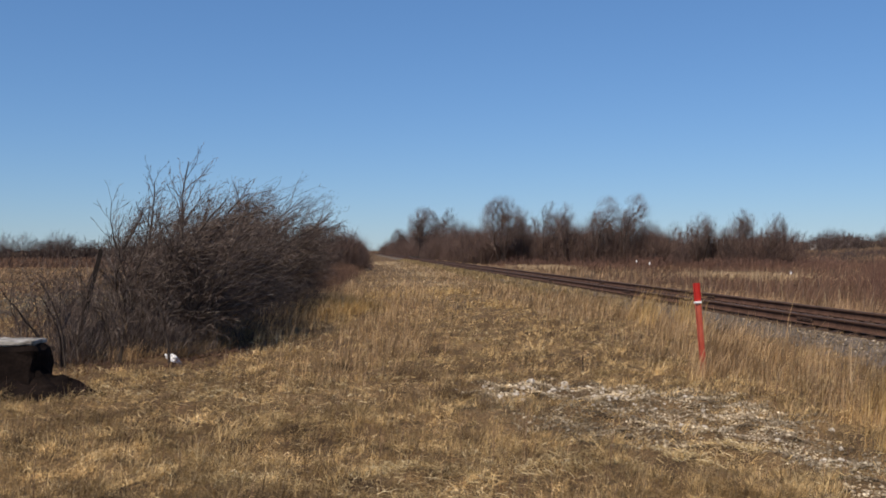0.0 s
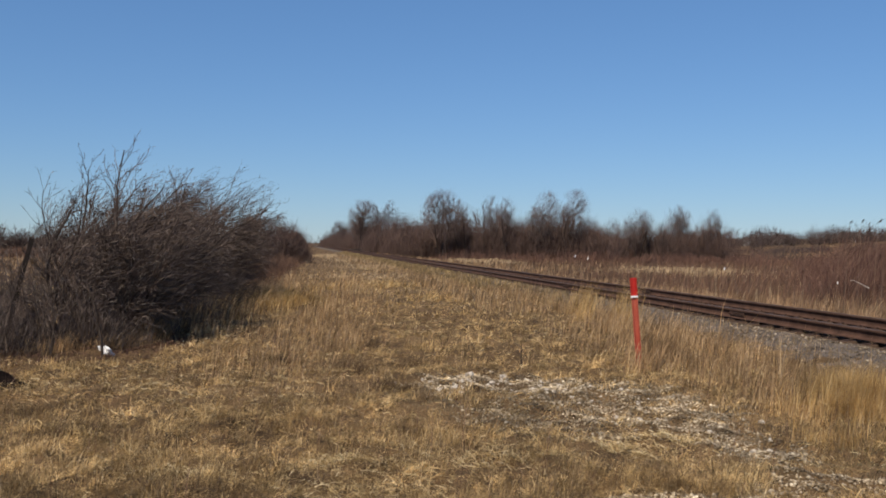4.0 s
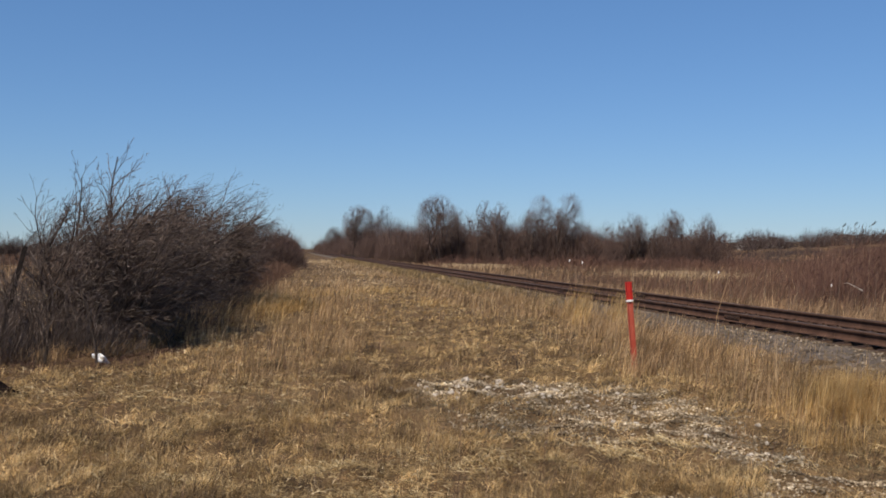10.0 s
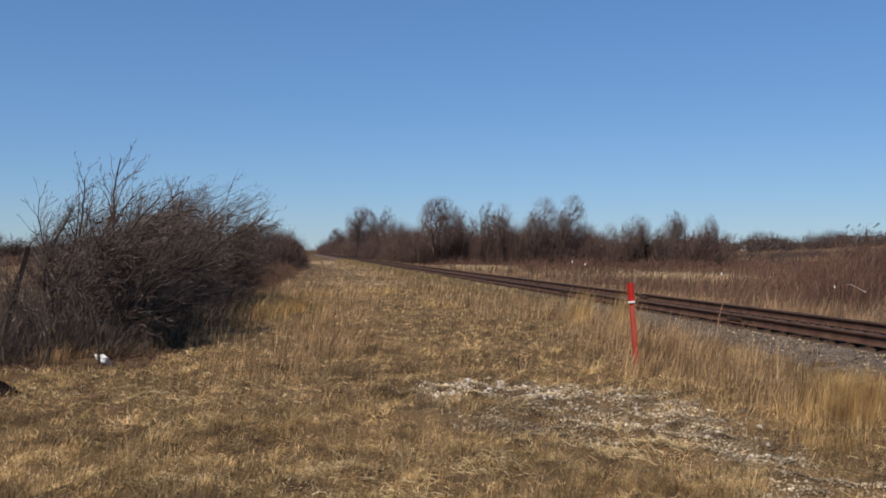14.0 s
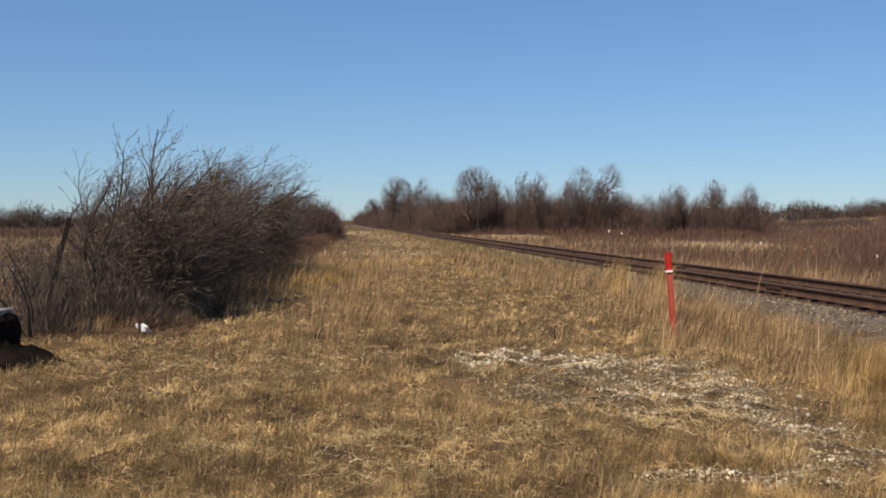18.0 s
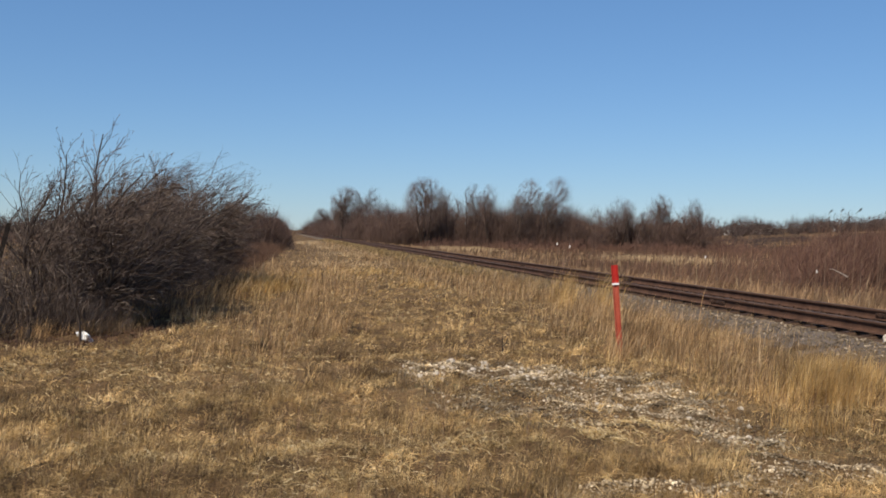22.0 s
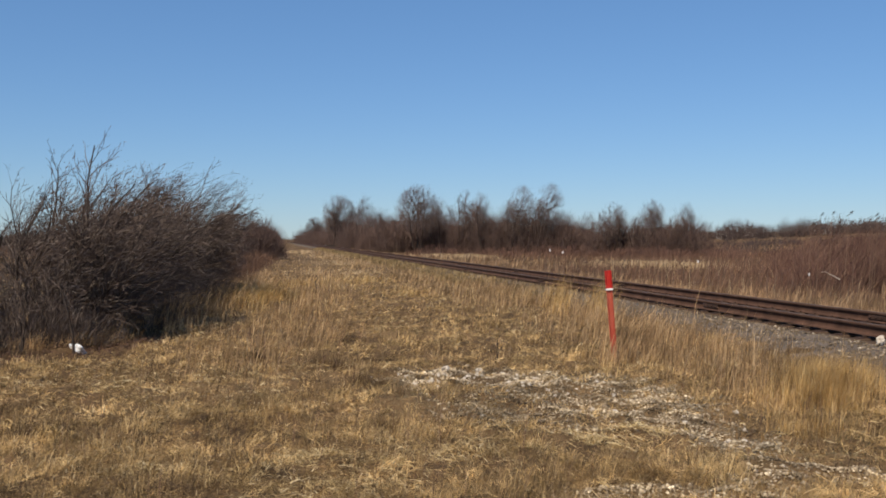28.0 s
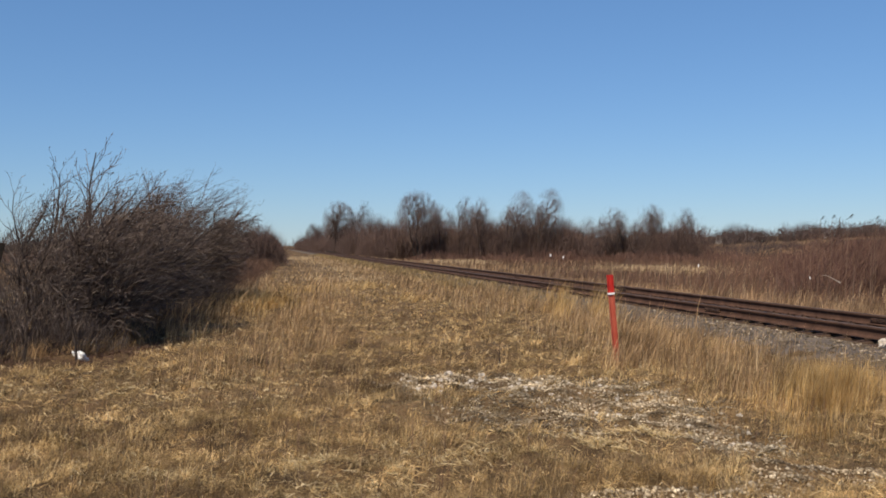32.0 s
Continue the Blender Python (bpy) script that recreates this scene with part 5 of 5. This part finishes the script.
def make_gravel():
    rng = np.random.default_rng(71)
    n = 150000
    x, y = rng.uniform(0.3, 7.2, n), rng.uniform(4.9, 12.2, n)
    g = gravel(x, y)
    k = rng.uniform(0, 1, n) < S(g * 2.1) * (0.42 + 0.58 * patches(x, y, 3.5, 19))
    x, y = x[k], y[k]
    s = rng.uniform(0.010, 0.034, len(x)) * np.where(rng.uniform(0, 1, len(x)) < 0.12, 1.7, 1)
    at = np.stack([x, y, height(x, y) + 0.17 * s], 1)
    bed = tagged(new("gravel_patch", stones("gravel_patch", at, s, M_STONE, rng)), "patch of loose pale limestone gravel in the grass", "gravel", kind="stuff")
    kinds = [lump("stone", 20 + i, (1, 1, 0.75), M_ROCK, None, 0.45, 2) for i in range(5)]
    heap = tagged(new("limestone_rocks"), "scattered fist-sized pale limestone rocks on the gravel", "rocks")
    fixed = [(1.86, 11.25, 0.09), (2.30, 11.35, 0.10), (1.55, 10.4, 0.06), (2.1, 11.0, 0.06), (2.55, 11.1, 0.06), (1.62, 10.8, 0.06)]
    for _ in range(90):
        t = rng.uniform(0, 1) ** 1.5
        i = int(t * 5.999)
        (ax, ay), (bx, by) = GRAVEL[i], GRAVEL[i + 1]
        f = t * 6 - i
        wide = 0.36 if i < 4 else 0.2
        fixed.append((ax + f * (bx - ax) + rng.normal(0, wide), ay + f * (by - ay) + rng.normal(0, wide), rng.uniform(0.025, 0.055)))
    for i, (a, b, s) in enumerate(fixed):
        o = part_mesh("stone", kinds[i % 5], heap, "", pose(a, b, turf(a, b) + 0.22 * s, 0, 0, rng.uniform(0, 360)))
        o.scale = (s * rng.uniform(0.8, 1.2), s, s)


make_gravel()


def make_saplings():
    thin = dict(SHRUB, pieces=(7, 5, 4), sides=(1, 2), bare=(2, 0), ratio=0.4, wander=0.09, pull=(-0.02, 0.02, 0.03), lift=(0.02, 0.05, 0.05))
    spots = [(91, 2, 1.4, (-4.42, 13.3)), (92, 1, 1.3, (-2.93, 13.45)), (97, 1, 1.2, (-2.66, 15.3)), (98, 1, 1.0, (-5.0, 13.6)), (99, 1, 1.1, (-3.9, 13.9)), (93, 2, 0.8, (-3.75, 13.7)), (94, 1, 0.9, (-2.35, 15.9)), (95, 1, 0.42, (2.75, 12.4)), (96, 1, 0.6, (0.75, 28.0))]
    for seed, stems, tall, at in spots:
        make_shrub("sapling", seed, stems, tall, 0.15, "thin leafless sapling standing in dry grass", thin, "sapling", at, 0.12)


make_saplings()


def make_reeds():
    """Tall reeds with dark plumes in the meadow."""
    rng = np.random.default_rng(97)
    reed = tagged(new("reed"), "tall dry reed with a dark feathery plume", "reed", "tall reeds above the brush")
    bm = bmesh.new()
    bmesh.ops.create_cone(bm, segments=5, radius1=0.006, radius2=0.003, depth=3.2, matrix=pose(0, 0, 1.6))
    part("stalk", bm, M_STALK, reed)
    n = 70
    z = rng.uniform(0, 1, n)
    a = rng.uniform(0, 6.28, n)
    foot = np.stack([0.10 * z + 0.012 * np.cos(a), 0.012 * np.sin(a), 3.16 + 0.13 * z], 1)
    tip = foot + np.stack([0.07 + 0.03 * np.cos(a), 0.03 * np.sin(a), 0.03 * np.cos(2 * a)], 1)
    side = np.stack([0 * a, 0.003 + 0 * a, 0.003 + 0 * a], 1)
    v = np.stack([foot - side, foot + side, tip], 1).reshape(-1, 3)
    part_mesh("plume", raw("plume", v, np.arange(3 * n).reshape(-1, 3), M_DARKWOOD), reed, "dark feathery plume")
    spots = [(16.6, 27.5, 0.88, 5), (17.1, 27.6, 0.90, 20), (17.5, 27.4, 0.91, 340), (18.8, 28.0, 0.82, 15), (19.3, 28.5, 0.86, 10), (15.4, 26.0, 0.8, 350), (14.9, 27.0, 0.78, 30), (19.9, 29.5, 0.9, 5)]
    for i, (x, y, s, turn) in enumerate(spots):
        m = pose(x, y, turf(x, y), 0, 3, turn)
        ob = reed if i == 0 else copy_thing(reed, m)
        ob.matrix_basis = m
        ob.scale = (s, s, s)


make_reeds()


def make_cattails():
    tail = tagged(new("cattail"), "bleached cattail with a fluffy white seed head", "cattail", "cattails in the wet meadow")
    bm = bmesh.new()
    bmesh.ops.create_cone(bm, segments=5, radius1=0.004, radius2=0.003, depth=1.3, matrix=pose(0, 0, 0.65))
    part("stalk", bm, M_STALK, tail)
    part_mesh("seed_head", lump("seed_head", 12, (0.045, 0.045, 0.13), M_BAG, None, 0.4, 2), tail, "fluffy white seed head", pose(0, 0, 1.33))
    for i, (x, y, s, turn) in enumerate([(11.75, 42.0, 1.05, 0), (12.45, 42.0, 1.05, 50), (14.95, 25.0, 0.72, 200), (15.0, 33.0, 0.9, 20)]):
        m = pose(x, y, turf(x, y), 0, 6, turn)
        ob = tail if i == 0 else copy_thing(tail, m)
        ob.matrix_basis = m
        ob.scale = (s, s, s)


make_cattails()


def make_branch():
    rng = random.Random(98)
    out = []
    grow(out, rng, Vector((0, 0, 0)), Vector((-1, 0.1, 0.6)).normalized(), 0.5, 0.02, 0, dict(SHRUB, pieces=(6, 4), sides=(1,), bare=(5,), ratio=0.3, pull=(0, 0), lift=(0, 0.02), thin=0.008))
    ob = new("fallen_branch", tubes("fallen_branch", out, M_PALEWOOD, 5))
    tagged(ob, "bleached broken branch leaning in the brush", "branch")
    ob.matrix_basis = pose(15.85, 25.0, turf(15.85, 25.0) + 0.9)


make_branch()


def make_far_things():
    post = tagged(new("track_sign_post"), "dark wooden track marker post beside the far track", "post")
    bm = bmesh.new()
    box(bm, (0.26, 0.26, 1.35), (0, 0, 0.67), bevel=0.03)
    part("post", bm, M_DARKWOOD, post)
    part("plate", box(bmesh.new(), (0.5, 0.05, 0.4), (0, -0.16, 1.2), bevel=0.01), M_RUST, post, "dark rusty plate")
    post.matrix_basis = pose(9.0, 165, turf(9.0, 165))
    stack = tagged(new("tie_stack"), "low stack of dark old ties with pale ends", "tie stack")
    for i in range(9):
        bm = bmesh.new()
        box(bm, (2.5, 0.24, 0.2), bevel=0.015)
        o = part("old_tie", bm, M_DARKWOOD if i != 7 else M_PALEWOOD, stack)
        o.location = (0.05 * (i % 3), 0.3 * (i % 3) - 0.3, 0.1 + 0.22 * (i // 3))
    stack.matrix_basis = pose(7.8, 186, turf(7.8, 186), 0, 0, 15)
    pole = tagged(new("dead_pole"), "bare dead tree pole before the thicket", "pole")
    bm = bmesh.new()
    bmesh.ops.create_cone(bm, cap_ends=True, segments=8, radius1=0.14, radius2=0.08, depth=4.6, matrix=pose(0, 0, 2.2))
    part("shaft", bm, M_DARKWOOD, pole)
    pole.matrix_basis = pose(12.2, 170, turf(12.2, 170), 0, 1, 0)
    # houses on the far rise
    house = tagged(new("house"), "small pale far-off house with a dark gable roof", "house", "far houses on the rise")
    part("wall", box(bmesh.new(), (9, 7, 3.6), (0, 0, 1.5)), M_SIDING, house)
    bm = bmesh.new()
    v = [bm.verts.new(p) for p in ((-4.9, -3.9, 3.25), (4.9, -3.9, 3.25), (4.9, 3.9, 3.25), (-4.9, 3.9, 3.25), (-4.9, 0, 5.4), (4.9, 0, 5.4))]
    for f in ((0, 1, 5, 4), (2, 3, 4, 5), (0, 4, 3), (1, 2, 5), (3, 2, 1, 0)):
        bm.faces.new([v[i] for i in f])
    part("roof", bm, M_ROOF, house)
    for x in (-2.8, 0.2, 3.0):
        part("window", box(bmesh.new(), (1.1, 0.08, 1.3), (x, -3.52, 1.9)), M_GLASS, house)
    part("chimney", box(bmesh.new(), (0.7, 0.7, 1.6), (2.4, 0.6, 5.1)), M_ROOF, house)
    for i, (x, y, s, turn) in enumerate([(262, 430, 0.9, -25), (213, 405, 0.8, 15), (196, 400, 0.7, -40), (300, 445, 1.0, 10), (166, 380, 0.7, 30)]):
        m = pose(x, y, turf(x, y), 0, 0, turn)
        ob = house if i == 0 else copy_thing(house, m)
        ob.matrix_basis = m
        ob.scale = (s, s, s)


make_far_things()


# ---------------------------------------------------------------- what moves
def make_clumps():
    """Tall grass clumps by the track that nod in the wind."""
    rng = np.random.default_rng(81)
    made = []
    spots = [(5.9, 20.5, 0.85), (6.3, 21.5, 0.8), (5.6, 19.0, 0.75), (6.2, 18.4, 0.8), (6.6, 19.6, 0.9), (5.4, 16.8, 0.65), (5.8, 16.2, 0.65), (4.25, 11.75, 0.42), (4.5, 11.9, 0.5), (4.7, 12.5, 0.55), (5.2, 14.2, 0.6), (5.3, 13.3, 0.55), (5.7, 14.9, 0.65), (0.3, 13.6, 0.6), (0.7, 15.0, 0.65)]
    for x, y, tall in spots:
        n = 130
        px, py = rng.normal(0, 0.16, n), rng.normal(0, 0.16, n)
        v, t = blades(px, py, np.zeros(n), tall * rng.uniform(0.4, 1.15, n), np.full(n, 0.007), rng.uniform(0.1, 0.6, n), rng.normal(0.1, 0.7, n), rng)
        ob = new("grass_clump", raw("grass_clump", v, t, M_GOLD if y > 17 else M_TALL))
        tagged(ob, "tall tan grass clump nodding in the wind", "grass clump", "grass clumps beside the track")
        ob.matrix_basis = pose(x, y, turf(x, y))
        made.append((ob, x, y))
    return made


CLUMPS = make_clumps()


def motions():
    for i, (ob, x, y) in enumerate(CLUMPS):
        rows = []
        for k in range(41):
            t = 0.8 * k
            a = 2.2 * math.sin(1.9 * t + 1.3 * i) + 1.4 * math.sin(3.3 * t + 0.7 * i + 1)
            rows.append((t, pose(x, y, turf(x, y), 0.4 * a, 1.5 + a, 0)))
        walk(ob, rows)


motions()
